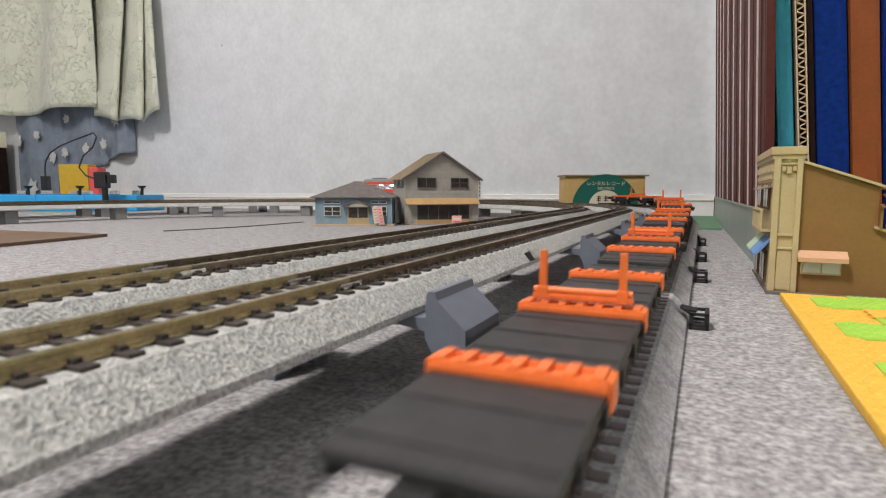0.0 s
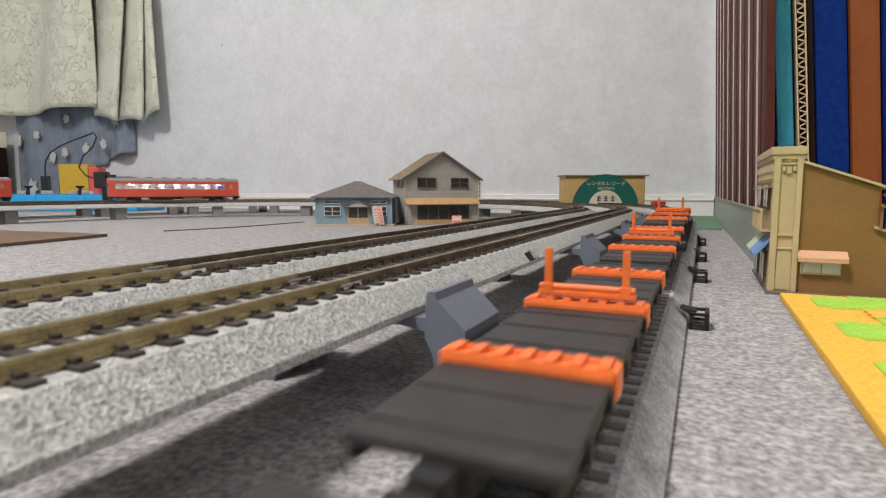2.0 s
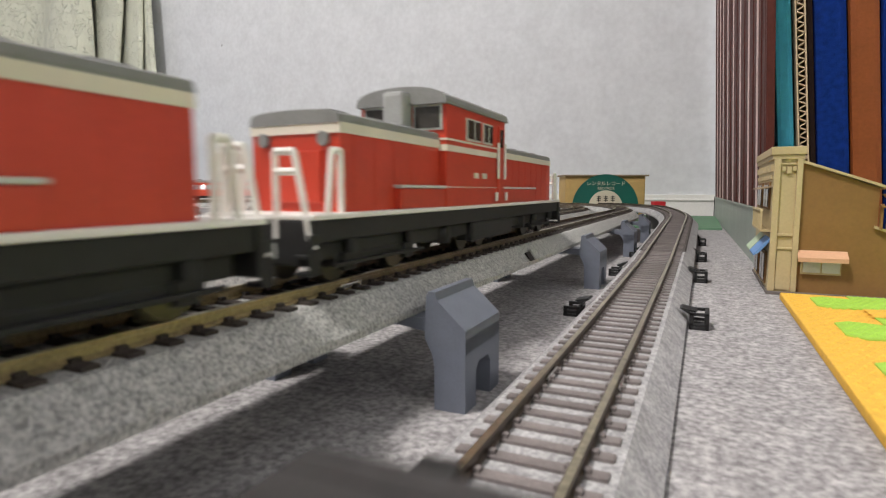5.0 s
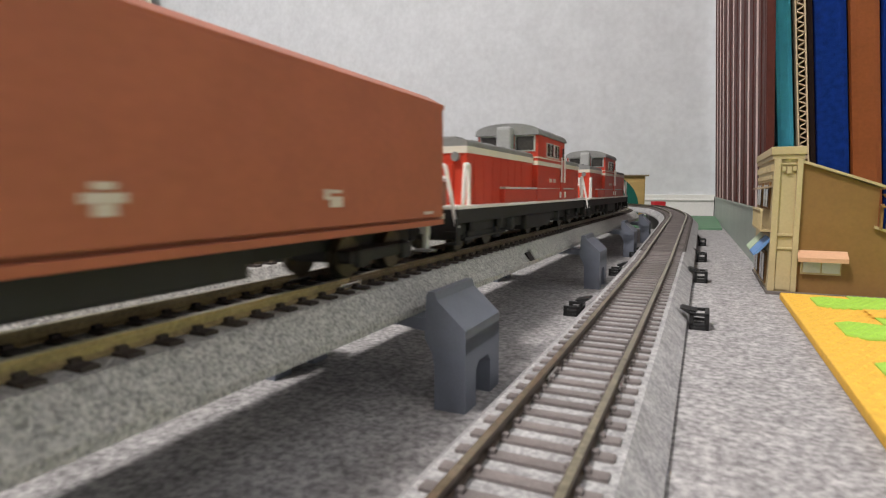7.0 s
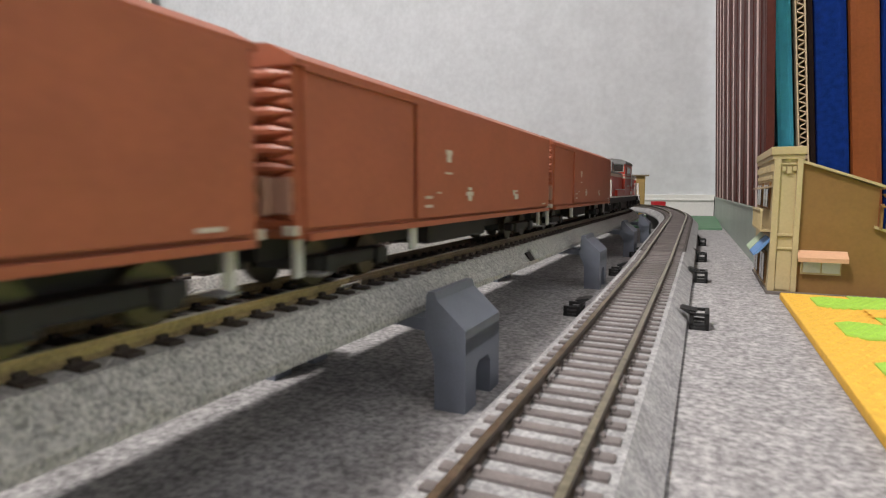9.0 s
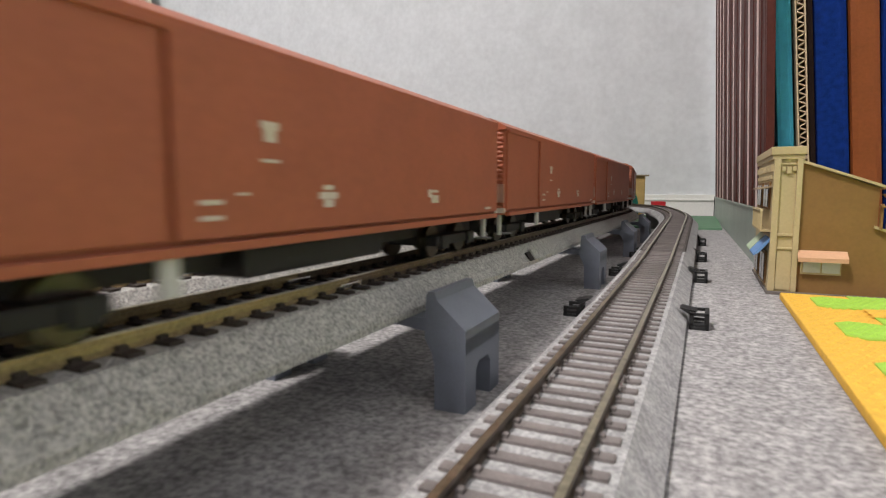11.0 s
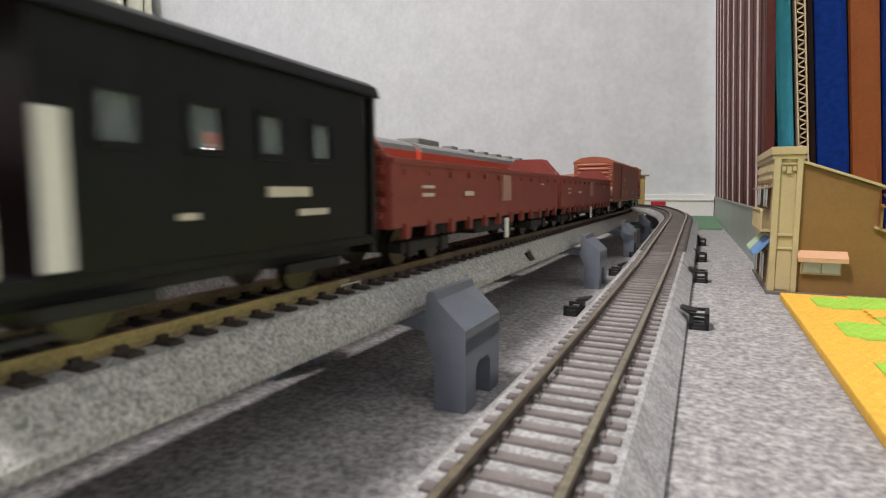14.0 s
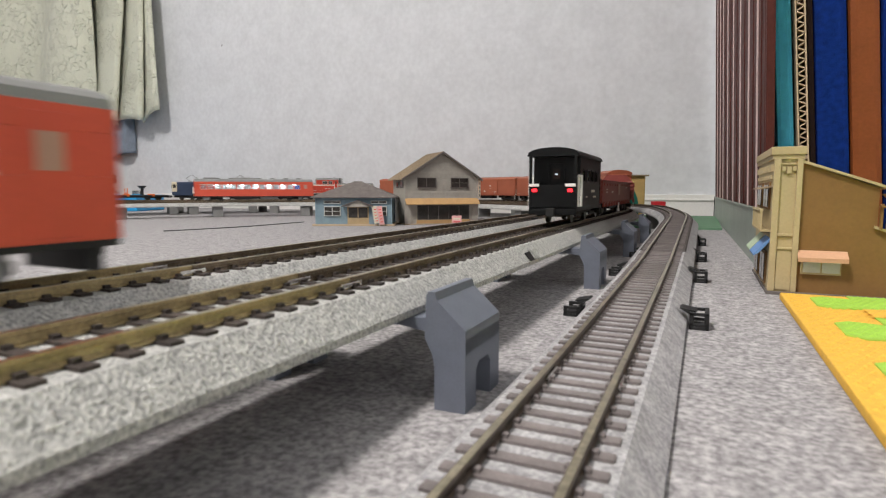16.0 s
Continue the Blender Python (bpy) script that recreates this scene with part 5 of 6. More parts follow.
def corner_shop():
    """The cream and ochre card building at the mat's end: a cream facade to the west, ochre side to the south."""
    t = thing("corner_shop", "ochre card building with cream pilaster front and small awnings", "model building", m=pose(0.0355, 0.3706, 0))
    d = 0.100
    b = fresh()
    prism(b, [(0, 0), (0.0135, 0), (0.0135, 0.079), (0, 0.079)], "y", 0, d)
    front = part("front_block", b, "tan_light", t, "cream card front block")
    part("cornice", box(fresh(), -0.0020, 0.0150, -0.0020, d + 0.002, 0.079, 0.0835, 0.0004), "tan_light", t)
    part("cornice_shelf", box(fresh(), -0.0012, 0.0143, -0.0012, d + 0.001, 0.0765, 0.079, 0.0003), "tan_light", t)
    for x0, x1 in ((0.0, 0.0030), (0.0112, 0.0137)):
        part("pilaster", box(fresh(), x0 - 0.0003, x1, -0.0016, 0.0004, 0.002, 0.0765, 0.0003), "tan_light", front)
    for z0, z1 in ((0.0335, 0.0350), (0.0260, 0.0272), (0.0735, 0.0742)):
        part("band", box(fresh(), 0.003, 0.0112, -0.0012, 0.0004, z0, z1, 0.0002), "tan_light", front)
    part("arch_panel", prism(fresh(), [(0.0034, 0.003), (0.0108, 0.003), (0.0108, 0.0235), (0.0098, 0.0252), (0.0044, 0.0252), (0.0034, 0.0235)], "y", -0.0006, 0.0004), "tan_light", front)
    for x0, x1, z0 in ((0.0036, 0.0055, 0.0700), (0.0059, 0.0084, 0.0685), (0.0088, 0.0107, 0.0700)):
        part("dentil", box(fresh(), x0, x1, -0.0013, 0.0004, z0, 0.0725, 0.0002), "tan_light", front)
    part("plinth", box(fresh(), -0.0010, 0.092, -0.0022, d, 0, 0.0018, 0.0003), "roof_slate", t)
    s = fresh()
    prism(s, [(0.0135, 0.0018), (0.0495, 0.0018), (0.0495, 0.0605), (0.0135, 0.0745)], "y", 0.001, d)
    side = part("side_wall", s, "tan", t, "plain ochre card side wall")
    rf = fresh()
    prism(rf, [(0.0120, 0.0755), (0.0135, 0.0760), (0.0535, 0.0612), (0.0535, 0.0598), (0.0135, 0.0745)], "y", -0.001, d + 0.002)
    part("roof", rf, "tan_light", t)
    s2 = fresh()
    prism(s2, [(0.0495, 0.0018), (0.092, 0.0018), (0.092, 0.0220), (0.0495, 0.0385)], "y", 0.001, d)
    part("rear_wing", s2, "tan", t)
    rf2 = fresh()
    prism(rf2, [(0.0480, 0.0405), (0.0945, 0.0225), (0.0945, 0.0212), (0.0480, 0.0390)], "y", -0.001, d + 0.002)
    part("roof", rf2, "tan_light", t)
    # south window with its peach awning
    wd = fresh()
    box(wd, 0.0155, 0.0345, -0.0008, 0.0016, 0.0125, 0.0205, 0.0002)
    wn = part("window", wd, "tan_light", side)
    for a in (0.0166, 0.0256):
        part("pane", box(fresh(), a, a + 0.0082, -0.0012, 0.0, 0.0136, 0.0196), "frame", wn, "cloudy pane")
    aw = fresh()
    prism(aw, [(0.001, 0.0258), (-0.0050, 0.0222), (-0.0050, 0.0198), (-0.0046, 0.0198), (-0.0044, 0.0218), (0.001, 0.0250)], "x", 0.0135, 0.0370)
    part("awning", aw, "peach", t, "peach awning over the side window")
    # west facade: windows, balcony, awnings
    for y0, y1, z0, z1 in ((0.012, 0.042, 0.0480, 0.0640), (0.056, 0.086, 0.0480, 0.0640), (0.012, 0.042, 0.004, 0.0230), (0.056, 0.086, 0.004, 0.0230)):
        f = part("window", box(fresh(), -0.0010, 0.0006, y0, y1, z0, z1, 0.0002), "tan", front)
        part("pane", box(fresh(), -0.0014, 0.0, y0 + 0.002, (y0 + y1) / 2 - 0.001, z0 + 0.0015, z1 - 0.0015), "dark_glass", f)
        part("pane", box(fresh(), -0.0014, 0.0, (y0 + y1) / 2 + 0.001, y1 - 0.002, z0 + 0.0015, z1 - 0.0015), "dark_glass", f)
    for k in range(12):
        part("dentil", box(fresh(), -0.0014, 0.0004, 0.004 + k * 0.008, 0.008 + k * 0.008, 0.0700, 0.0740, 0.0002), "tan_light", front)
    for k in range(8):
        part("grille_block", box(fresh(), -0.0012, 0.0004, 0.006 + k * 0.0115, 0.013 + k * 0.0115, 0.0655, 0.0680, 0.0002), "tan_light", front)
    bal = part("balcony", box(fresh(), -0.0055, 0.0, 0.002, 0.060, 0.0355, 0.0368, 0.0002), "tan_light", t)
    for k in range(9):
        part("baluster", box(fresh(), -0.0055, -0.0045, 0.002 + k * 0.0068, 0.0036 + k * 0.0068, 0.0368, 0.0475, 0.0001), "tan_light", bal)
    part("balcony_rail", box(fresh(), -0.0058, -0.0042, 0.002, 0.060, 0.0470, 0.0485, 0.0002), "tan_light", bal)
    part("canopy", prism(fresh(), [(0.0, 0.0620), (-0.0062, 0.0605), (-0.0062, 0.0598), (0.0, 0.0610)], "y", 0.004, 0.062), "roof_tan", t)
    for y0, y1, mt, lb in ((0.002, 0.030, "sky_awning", "blue shop awning"), (0.033, 0.062, "mint_awning", "mint shop awning")):
        q = fresh()
        prism(q, [(0.0, 0.0320), (-0.0080, 0.0225), (-0.0080, 0.0215), (-0.0050, 0.0235), (0.0, 0.0300)], "y", y0, y1)
        part("awning", q, mt, t, lb)
    for k in range(3):
        part("rear_post", box(fresh(), 0.0500 + k * 0.003, 0.0512 + k * 0.003, -0.002, 0.001, 0.0385, 0.0520, 0.0002), "tan", t)
    part("rear_sill", box(fresh(), 0.0495, 0.0580, -0.004, 0.001, 0.0500, 0.0512, 0.0003), "tan", t)
    part("rear_bracket", prism(fresh(), [(0.0500, 0.0575), (0.0585, 0.0560), (0.0585, 0.0548), (0.0520, 0.0553)], "y", -0.003, 0.001), "tan", t)
    return t


corner_shop()


# ---- foam play mat ----
def foam_mat():
    """Interlocking foam tiles: a yellow border tile row and green tiles, with knobbly tops."""
    x0, y1, tz = 0.0400, 0.3560, 0.0035
    t = tagged(new("play_mat"), "yellow and green interlocking foam play mat", "play mat", "", "structure")
    part("yellow_tile", box(fresh(), x0, x0 + 0.30, -0.40, y1, 0, tz, 0.0008), "foam_yellow", t, "yellow foam tile")
    # green tile laid into the yellow one, with rounded teeth along its edge
    g = fresh()
    box(g, x0 + 0.030, x0 + 0.30, -0.40, y1 - 0.002, tz - 0.0005, tz + 0.0006, 0.0003)
    part("green_tile", g, "foam_green", t, "green foam tile")
    for k in range(6):
        y = y1 - 0.020 - k * 0.062
        g = fresh()
        prism(g, [(x0 + 0.030, y - 0.018), (x0 + 0.018, y - 0.021), (x0 + 0.012, y - 0.016), (x0 + 0.012, y + 0.006), (x0 + 0.018, y + 0.011), (x0 + 0.030, y + 0.008)], "z", tz - 0.0005, tz + 0.0006)
        part("green_tooth", g, "foam_green", t)
        g = fresh()
        yy = y - 0.031
        prism(g, [(x0 + 0.0295, yy - 0.006), (x0 + 0.042, yy - 0.010), (x0 + 0.047, yy - 0.005), (x0 + 0.047, yy + 0.010), (x0 + 0.042, yy + 0.014), (x0 + 0.0295, yy + 0.010)], "z", tz - 0.0004, tz + 0.0010)
        part("yellow_tooth", g, "foam_yellow", t)
    # the embossed pips
    for mt, col in (("foam_yellow", 0), ("foam_green", 1)):
        verts, faces = [], []
        for i in range(30):
            for j in range(95):
                x, y = x0 + 0.0022 + i * 0.0036 + (j % 2) * 0.0018, y1 - 0.004 - j * 0.0036
                k = int((y1 - 0.020 - y + 0.031) // 0.062)
                yc = y1 - 0.020 - k * 0.062
                tooth = (yc - 0.018 < y < yc + 0.008) and x > x0 + 0.014
                hole = (yc - 0.031 - 0.007 < y < yc - 0.031 + 0.011 or yc + 0.031 - 0.007 < y < yc + 0.031 + 0.011) and x < x0 + 0.045
                green = (x > x0 + 0.031 and not hole) or tooth
                if green != bool(col) or x > x0 + 0.10:
                    continue
                z = tz + (0.0006 if green else 0.0010 if (hole and x > x0 + 0.029) else 0.0)
                n0 = len(verts)
                r = 0.0013
                verts += [(x - r, y, z - 0.0001), (x, y - r, z - 0.0001), (x + r, y, z - 0.0001), (x, y + r, z - 0.0001), (x, y, z + 0.0006)]
                faces += [(n0, n0 + 1, n0 + 4), (n0 + 1, n0 + 2, n0 + 4), (n0 + 2, n0 + 3, n0 + 4), (n0 + 3, n0, n0 + 4)]
        me = bpy.data.meshes.new("pips")
        me.from_pydata(verts, [], faces)
        me.materials.append(M[mt])
        ob = new("pips", me)
        ob.parent = t
        tagged(ob, kind="stuff")
    return t


foam_mat()

# ---- things stood along the east side ----
sheet = thing("green_sheet", "dull green board lying on the carpet by the wall", "board", m=pose(-0.11, 1.155, 0))
part("board", box(fresh(), -0.14, 0.137, -0.212, 0.245, 0, 0.003, 0.0005), "green_sheet", sheet)


def side_board():
    t = thing("side_board", "low grey-green metal rail board standing along the side", "board", m=pose(0.0301, 1.0, 0, 0, 0, 1.01))
    part("board", box(fresh(), 0, 0.030, -0.51, 0.415, 0, 0.045, 0.001), "board", t)
    part("edge", box(fresh(), -0.0015, 0.0315, 0.415, 0.424, 0, 0.0465, 0.0006), "black", t, "dark end cap")
    part("lip", box(fresh(), -0.0012, 0.031, -0.512, 0.415, 0.0432, 0.0455, 0.0004), "board", t)
    return t


side_board()


def striped_screen():
    """A dark maroon panel screen with pale battens, standing on the low board."""
    t = thing("folding_screen", "maroon panelled screen with pale pink battens", "folding screen", m=pose(0.0301, 1.0, 0.0456, 0, -2.4, 1.01))
    lines = (0.293, 0.170, 0.0645, -0.067, -0.190, -0.301, -0.402, -0.478)
    ends = (0.420, *lines, -0.528)
    for a, b in zip(ends, ends[1:]):
        part("panel", box(fresh(), 0.0005, 0.0035, b + 0.0022, a - 0.0022, 0, 0.70, 0.0008), "maroon", t)
        mid = (a + b) / 2
        part("panel_groove", box(fresh(), -0.0003, 0.003, mid - 0.004, mid + 0.004, 0.001, 0.699, 0.0004), "maroon", t)
    for y in lines:
        part("batten", box(fresh(), -0.0007 * (0.55 + 0.5 * (1.0 + y)), 0.0040, y - 0.0020, y + 0.0020, 0, 0.701, 0.0003), "pink", t, "pale pink batten")
    part("end_stile", box(fresh(), 0.0005, 0.0062, -0.5345, -0.5285, 0, 0.70, 0.0012), "maroon", t)
    return t


striped_screen()


def slab(name, label, category, x0, x1, y, depth, h, material, bevel=0.003, z0=0.0):
    t = thing(name, label, category, "slabs stood on edge", pose(0.0135, y, -0.075 * x0, 0, -4.3, 0))
    part("slab", box(fresh(), x0, x1, 0, depth, z0, h, bevel), material, t)
    return t


slab("foam_slab", "bright cyan foam slab standing on edge", "foam slab", 0.0412, 0.0525, 0.49, 0.30, 0.72, "cyan")
cb = thing("cardboard_sheet", "corrugated cardboard sheet standing on edge", "cardboard", "slabs stood on edge", pose(0.0135, 0.486, -0.0041, 0, -4.3, 0))
part("liner", box(fresh(), 0.0540, 0.0550, 0, 0.28, 0, 0.72), "cardboard", cb)
part("liner", box(fresh(), 0.0597, 0.0607, 0, 0.28, 0, 0.72), "cardboard", cb)
for k in range(112):
    fl = fresh()
    z = 0.004 + k * 0.0063
    wave = [(0.0574 - 0.0022 * math.cos(2 * math.pi * i / 10), z + 0.0063 * i / 10) for i in range(11)]
    prism(fl, wave + [(x, zz + 0.0009) for x, zz in reversed(wave)], "y", 0.0, 0.02)
    part("flute", fl, "cardboard", cb)
slab("dark_slab", "thin black-brown board standing on edge", "board", 0.0613, 0.0655, 0.49, 0.28, 0.72, "umber", 0.001)
slab("felt_slab", "deep blue felt-covered slab standing on edge", "cushion slab", 0.0659, 0.0862, 0.49, 0.28, 0.72, "blue", 0.004)
slab("vinyl_slab", "brown vinyl-covered slab standing on edge", "cushion slab", 0.0870, 0.1052, 0.49, 0.28, 0.72, "brown", 0.004)
slab("felt_slab", "deep blue felt-covered slab standing on edge", "cushion slab", 0.1060, 0.1352, 0.49, 0.28, 0.72, "blue", 0.004)


# ---- the window corner: curtain, cloth, controls ----
def folded_sheet(bm, x0, x1, zlow, ztop, y, depth, folds, nx=160, nz=24, flare=0.0, seed=1):
    """A hanging cloth with soft folds, thick enough to be solid; zlow(x) is its hem."""
    front, back = [], []
    for j in range(nz + 1):
        rf, rb = [], []
        for i in range(nx + 1):
            u = i / nx
            x = x0 + (x1 - x0) * u
            v = j / nz
            z = zlow(u) + (ztop - zlow(u)) * v
            a = folds * 2 * math.pi * (u + 0.02 * math.sin(9 * u + seed))
            amp = depth * (0.8 + 0.3 * math.sin(5.3 * u + seed)) * (1 - 0.3 * v)
            f = (a / (2 * math.pi) + 0.02 * math.sin(3 * v + 11 * u)) % 1.0
            pleat = f / 0.8 if f < 0.8 else 0.5 + 0.5 * math.cos(math.pi * (f - 0.8) / 0.2)
            yy = y + amp * (0.5 - pleat + 0.25 * math.sin(math.pi * 2 * pleat)) + 0.004 * noise.noise((x * 7, z * 4, seed))
            xx = x + flare * (1 - v) * (u - 0.3)
            rf.append(bm.verts.new((xx, yy, z)))
            rb.append(bm.verts.new((xx, yy + 0.004, z)))
        front.append(rf)
        back.append(rb)
    for g, flip in ((front, 1), (back, 0)):
        for j in range(nz):
            for i in range(nx):
                q = (g[j][i], g[j][i + 1], g[j + 1][i + 1], g[j + 1][i])
                bm.faces.new(q if flip else tuple(reversed(q)))
    for i in range(nx):
        bm.faces.new((front[0][i], back[0][i], back[0][i + 1], front[0][i + 1]))
    return bm


# the curtain's panels, overlapping to the right: right edge at the hem, right edge higher up, hem height at both ends
PANELS = [(-2.95, -2.95, 0.0, 0.0), (-2.042, -2.02, 0.372, 0.361), (-1.920, -1.852, 0.336, 0.308), (-1.787, -1.757, 0.312, 0.303), (-1.702, -1.722, 0.300, 0.333)]


def pleated(bm, panel, rise, y, nz):
    """One pleat of the curtain, up to rise metres over its hem; its right edge stands before the next one."""
    for (xa, ta, _, _), (xb, tb, za, zb) in (panel,):
        wide = xb - xa > 0.5
        n = 90 if wide else 26
        depth = 0.055 if wide else 0.038
        grids = []
        for back in (0, 0.003):
            g = []
            for j in range(nz + 1):
                row = []
                for i in range(n + 1):
                    u = i / n
                    z0 = za + (zb - za) * u + (0.006 * math.sin(9 * u) if wide else 0.005 * math.sin(math.pi * u))
                    z = z0 + rise * j / nz
                    k = min(1.4, max(0.0, (z - 0.33) / 0.39))
                    left, right = xa + (ta - xa) * k - 0.035, xb + (tb - xb) * k
                    x = left + (right - left) * u
                    f = depth * (0.5 - u ** 1.5) - 0.010 * math.sin(math.pi * u)
                    if u > 0.93:
                        f += 0.012 * ((u - 0.93) / 0.07) ** 2
                    if wide:
                        f += 0.040 * math.sin(2 * math.pi * (2.15 * u - 0.17 * k) + 0.4) * (1 - 0.5 * u)
                    f += 0.004 * noise.noise((x * 8, z * 5, xb * 3))
                    row.append(bm.verts.new((x, y + f + back, z)))
                g.append(row)
            grids.append(g)
        for g, front in zip(grids, (1, 0)):
            for j in range(nz):
                for i in range(n):
                    q = (g[j][i], g[j][i + 1], g[j + 1][i + 1], g[j + 1][i])
                    bm.faces.new(q if front else tuple(reversed(q)))
        a, b = grids
        for i in range(n):
            bm.faces.new((a[0][i], b[0][i], b[0][i + 1], a[0][i + 1]))
        for j in range(nz):
            bm.faces.new((a[j][n], b[j][n], b[j + 1][n], a[j + 1][n]))
    return bm


cur = thing("curtain", "pale green embossed satin curtain hanging in pleats", "curtain")
for panel in zip(PANELS, PANELS[1:]):
    pleat = part("pleat", pleated(fresh(), panel, 1.84, 1.392, 60), "curtain", cur, smooth=True)
    part("hem", pleated(fresh(), panel, 0.088, 1.3885, 4), "curtain", pleat, smooth=True)
part("rod", tube(fresh(), (-2.95, 1.36, 2.19), (-1.6, 1.36, 2.19), 0.012, 12), "white", cur, "white curtain rod")
cl = thing("floral_cloth", "blue cloth with white flowers hanging below the curtain", "cloth")
def cloth_hem(u):
    """The cloth reaches the floor on one side and rises in two steps on the other."""
    return 0.005 if u < 0.40 else 0.10 + 0.06 * (u - 0.40) / 0.38 if u < 0.78 else 0.175 + 0.10 * (u - 0.78)


part("cloth", folded_sheet(fresh(), -2.62, -1.905, cloth_hem, 0.40, 1.425, 0.026, 4, 240, 16, seed=3), "blue_cloth", cl, smooth=True)
FLOWER = [(0.0, -0.028), (0.020, -0.020), (0.026, -0.002), (0.016, 0.004), (0.020, 0.022), (0.004, 0.014), (-0.010, 0.026), (-0.012, 0.008), (-0.028, 0.004), (-0.018, -0.012)]
for x, z, turn, size in ((-2.57, 0.27, 20, 1.1), (-2.44, 0.28, 140, 0.8), (-2.49, 0.075, 65, 1.35), (-2.27, 0.205, 200, 0.8), (-2.25, 0.335, 300, 0.7), (-2.14, 0.22, 95, 0.8), (-2.04, 0.235, 10, 0.75), (-1.965, 0.315, 160, 0.9), (-2.35, 0.19, 250, 0.9)):
    f = fresh()
    prism(f, [(u * size, v * size) for u, v in FLOWER], "z", 0, 0.0012)
    bmesh.ops.transform(f, matrix=pose(x, 1.4095, z, 90, turn, 0), verts=f.verts[:])
    part("flower", f, "cloth_white", cl)


def tray():
    t = thing("control_tray", "sky-blue plastic tray with silver levers and black knobs", "control tray", m=pose(-1.70, 1.02, 0, 0, 0, 24.7))
    part("tray", box(fresh(), -0.42, 0.235, 0, 0.16, 0, 0.047, 0.003), "tray", t)
    for k in range(3):
        part("divider", box(fresh(), -0.20 + k * 0.14, -0.196 + k * 0.14, -0.002, 0.16, 0.0, 0.050, 0.001), "tray", t)
    for x, dark in ((-0.118, 1), (-0.050, 0), (0.035, 1), (0.070, 0), (0.150, 0), (0.218, 1), (-0.27, 0)):
        part("lever_base", box(fresh(), x - 0.014, x + 0.010, 0.03, 0.05, 0.047, 0.060, 0.003), "chrome", t, "silver lever base")
        if dark:
            k = fresh()
            tube(k, (x + 0.012, 0.04, 0.047), (x + 0.012, 0.04, 0.068), 0.004, 10)
            tube(k, (x + 0.012, 0.04, 0.066), (x + 0.012, 0.04, 0.074), 0.007, 14, 0.013)
            part("knob", k, "black", t, "black mushroom knob")
    return t


tray()
ps = thing("power_brick", "black power adapter standing with a cable", "power adapter", m=pose(-1.842, 1.08, 0, 0, 0, 24.7))
part("case", box(fresh(), -0.0095, 0.0095, -0.010, 0.010, 0.0, 0.104, 0.002), "black", ps)
c = fresh()
pts = [Vector((0, 0, 0.104)), Vector((0, 0, 0.125)), Vector((0.004, 0, 0.15)), Vector((0.02, 0, 0.175)), Vector((0.05, 0, 0.195)), Vector((0.10, 0, 0.215)), Vector((0.155, 0, 0.235)), Vector((0.165, 0, 0.222)), Vector((0.150, 0, 0.190)), Vector((0.120, 0, 0.165)), Vector((0.105, 0, 0.130)), Vector((0.125, 0, 0.105)), Vector((0.17, 0, 0.090)), Vector((0.215, 0, 0.088))]
for a, b in zip(pts, pts[1:]):
    tube(c, a, b, 0.0022 if a.z > 0.1 else 0.004, 8)
part("cable", c, "black", ps)
clampt = thing("phone_clamp", "black clamp stand holding a small device", "clamp stand", m=pose(-1.525, 1.050, 0, 0, 0, 24.7))
c = fresh()
box(c, -0.022, 0.022, -0.015, 0.015, 0.0, 0.006, 0.002)
tube(c, (0, 0, 0.004), (0, 0, 0.07), 0.008, 10)
part("stand", c, "black", clampt)
part("jaw", box(fresh(), -0.024, 0.010, -0.012, 0.014, 0.066, 0.112, 0.004, None), "black", clampt)
part("device", box(fresh(), 0.012, 0.030, -0.010, 0.010, 0.080, 0.104, 0.003), "black", clampt)
yb = thing("yellow_box", "yellow storage box in the window corner", "box", m=pose(-1.945, 1.275, 0, 0, 0, 24.7))
part("body", box(fresh(), -0.095, 0.006, 0, 0.05, 0, 0.150, 0.002), "yellow", yb)
part("spine", box(fresh(), 0.008, 0.040, 0, 0.05, 0, 0.140, 0.002), "sign_red", yb, "red box beside it")

cabinet = thing("dark_cabinet", "low black cabinet with a pale top beside the hanging cloth", "cabinet", m=pose(-2.86, 1.30, 0))
part("body", box(fresh(), -0.16, 0.225, 0, 0.10, 0, 0.235, 0.003), "umber", cabinet)
part("top", box(fresh(), -0.165, 0.230, -0.005, 0.10, 0.235, 0.300, 0.003), "cream_sign", cabinet, "pale cabinet top")
part("lower_panel", box(fresh(), -0.16, 0.222, -0.006, 0.004, 0.0, 0.075, 0.002), "slat_blue", cabinet, "blue-grey lower panel")

# bare patch of floorboards and a seam in the carpet
patch = tagged(part("floor_patch", prism(fresh(), [(-0.66, 0.30), (-0.695, 0.478), (-0.90, 0.46), (-1.2, 0.1)], "z", 0.0005, 0.004), "brown_floor"), "bare brown floorboard beside the carpet", "floor", "", "structure")
seam = fresh()
for k in range(12):
    a, b = k / 12, (k + 1) / 12
    pa = Vector((-0.7133, 0.5768, 0)).lerp(Vector((-0.6724, 0.856, 0)), a) + Vector((0.012 * math.sin(a * 4), 0, 0))
    pb = Vector((-0.7133, 0.5768, 0)).lerp(Vector((-0.6724, 0.856, 0)), b) + Vector((0.012 * math.sin(b * 4), 0, 0))
    tube(seam, pa + Vector((0, 0, 0.0003)), pb + Vector((0, 0, 0.0003)), 0.0012, 6)
tagged(part("carpet_seam", seam, "deck"), "dark seam between carpet pieces", "carpet seam", "", "structure")


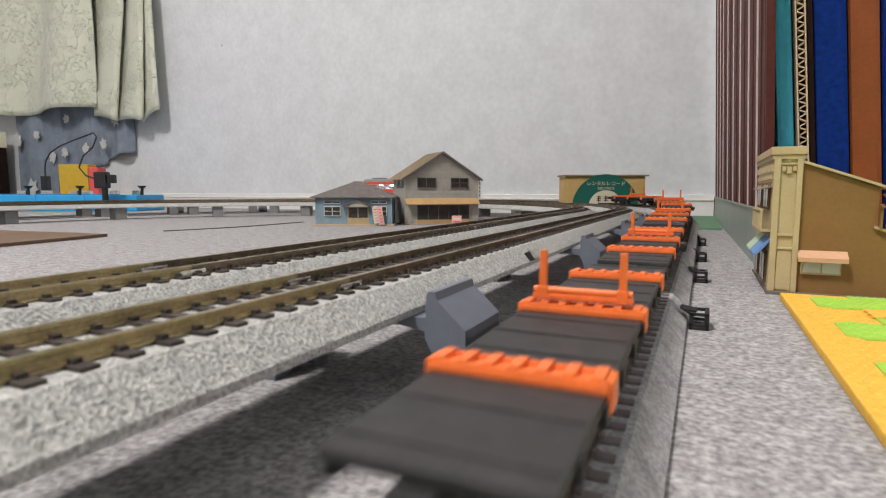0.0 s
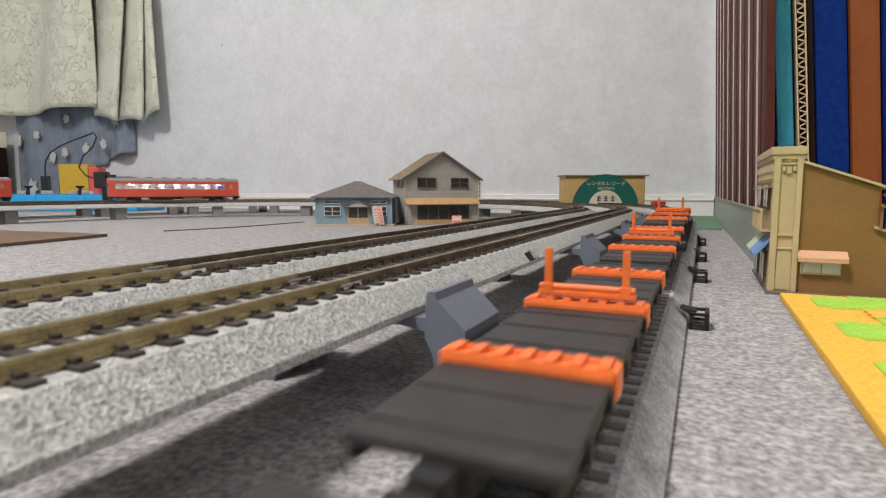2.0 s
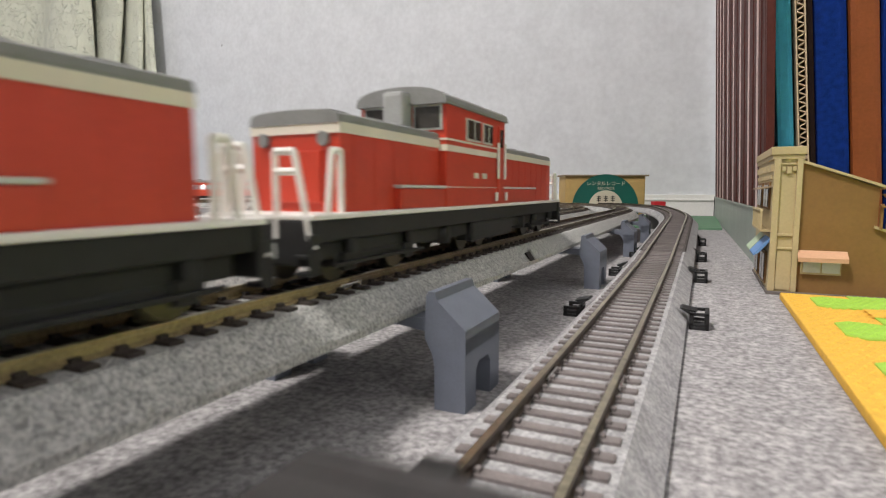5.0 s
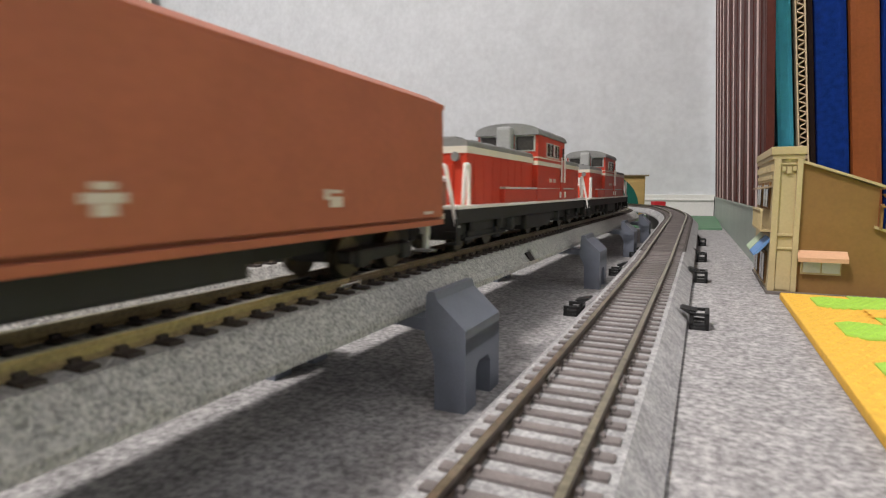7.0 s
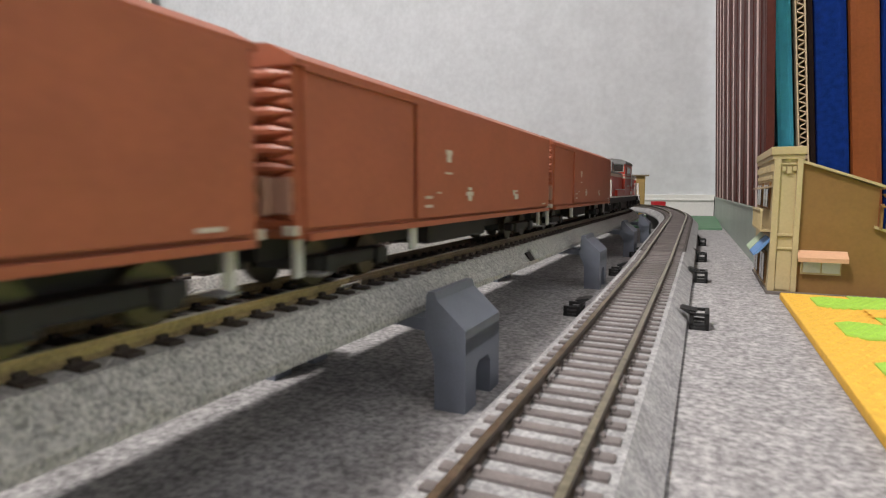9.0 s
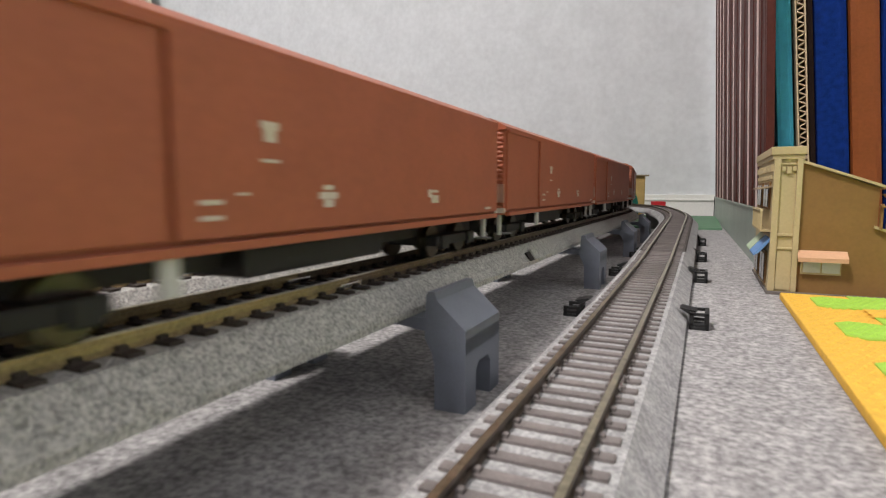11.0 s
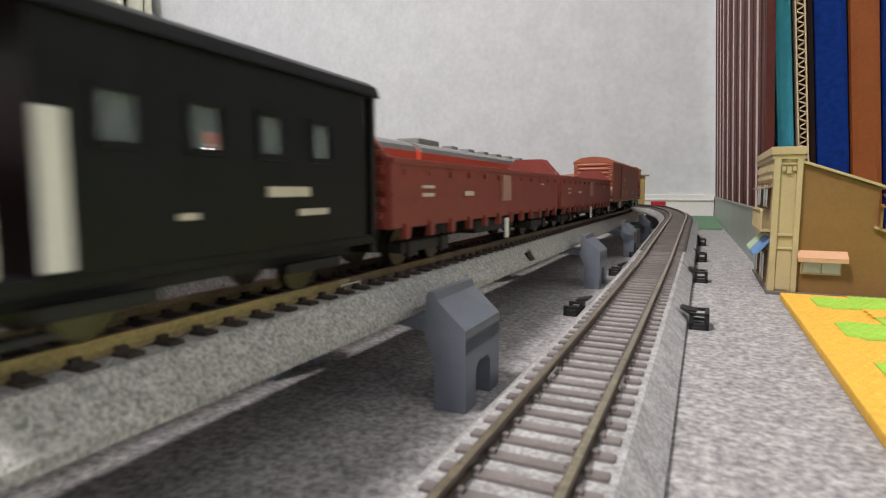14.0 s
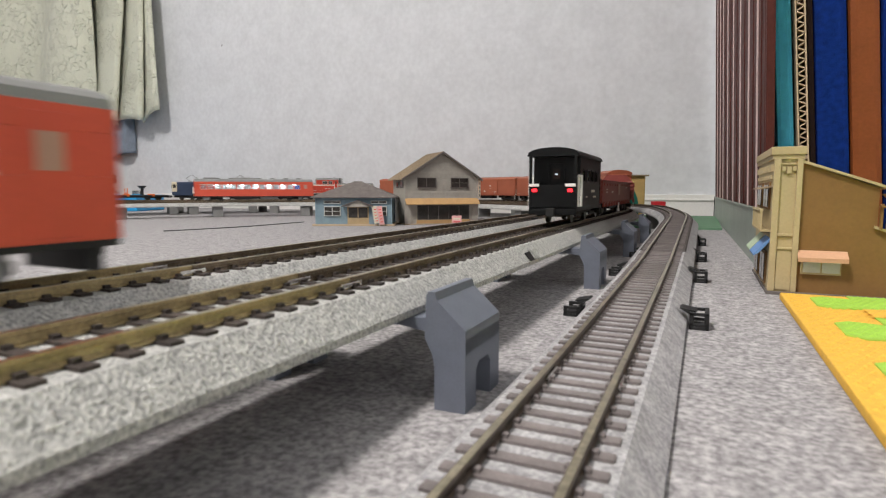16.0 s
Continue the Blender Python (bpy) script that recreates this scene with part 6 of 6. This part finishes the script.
# ---- trains and their travel ----
locos = [heighten(diesel_loco(), 1.15)]
locos.append(copy_thing(locos[0], Matrix()))
boxcars = [heighten(boxcar(), 1.09)]
boxcars += [copy_thing(boxcars[0], Matrix()) for _ in range(3)]
gondolas = [heighten(gondola(), 1.09)]
gondolas.append(copy_thing(gondolas[0], Matrix()))
van = heighten(brake_van(), 1.17)
flats = [flat_wagon()]
flats += [copy_thing(flats[0], Matrix()) for _ in range(9)]
car_a = heighten(railcar(0), 1.13)
cars_b = [heighten(railcar(1), 1.13), heighten(railcar(0), 1.13)]
electric = heighten(electric_loco(), 1.1)


def interpolate(points, t):
    for (a, sa), (b, sb) in zip(points, points[1:]):
        if t <= b:
            return sa + (sb - sa) * (t - a) / (b - a)
    return points[-1][1]


TIMES = [k * 0.25 for k in range(65)]
TURN = Matrix.Rotation(math.pi, 4, "Z")


def drive(ob, line, middle, base, reverse=False):
    """Keys a vehicle along a line; middle(t) is the place of its middle on the line."""
    rows = []
    for t in TIMES:
        m = line.ride(middle(t), base)
        rows.append((t, m @ TURN if reverse else m))
    walk(ob, rows)


def motions():
    # the freight train on the outer raised track, running away
    start, speed = -1.0835, 0.1798
    def head(t):
        return start + speed * t + interpolate([(0.0, 0.036), (4.2, 0.036), (6.3, 0.0), (16.0, 0.0)], t)
    drive(locos[0], E1, lambda t: head(t) + 0.3855, 0.166, True)
    drive(locos[1], E1, lambda t: head(t) + 0.131, 0.166)
    for k, ob in enumerate(boxcars):
        drive(ob, E1, lambda t, k=k: head(t) - 0.111 - 0.2222 * k, 0.152)
    for k, ob in enumerate(gondolas):
        drive(ob, E1, lambda t, k=k: head(t) - 0.8894 - 0.103 - 0.2055 * k, 0.136)
    drive(van, E1, lambda t: head(t) - 1.3003 - 0.052, 0.052)
    # the rail wagons on the low track, coming nearer
    for k, ob in enumerate(flats[:8]):
        drive(ob, FLAT_WAY, lambda t, k=k: 1.0508 - 0.2190 * t - 0.222 * k, 0.136, True)
    # two more follow the electric locomotive over the far side
    electric_at = [(0.0, 2.390 + 0.18 * 16), (16.0, 2.390)]
    drive(electric, LOW, lambda t: interpolate(electric_at, t), 0.15, True)
    for k, ob in enumerate(flats[8:]):
        drive(ob, LOW, lambda t, k=k: interpolate(electric_at, t) + 0.228 + 0.222 * k, 0.136, True)
    # the single railcar on the siding
    at_a = [(0.0, 1.385), (3.3, 2.31), (4.5, 2.62), (7.0, 2.62), (10.0, 1.40), (14.6, 1.40), (16.0, 1.775)]
    drive(car_a, E3, lambda t: interpolate(at_a, t), 0.176)
    # the two-car set on the inner raised track, coming nearer
    at_b = [(0.0, 2.97), (2.0, 2.536), (3.2, 2.318), (12.5, 0.3142), (13.0, 0.2055), (13.6, 0.0880), (14.9, -0.184), (15.3, -0.266), (15.7, -0.354), (16.0, -0.428)]
    for k, ob in enumerate(cars_b):
        drive(ob, E2, lambda t, k=k: interpolate(at_b, t) + 0.1325 + 0.265 * k, 0.176, True)


motions()
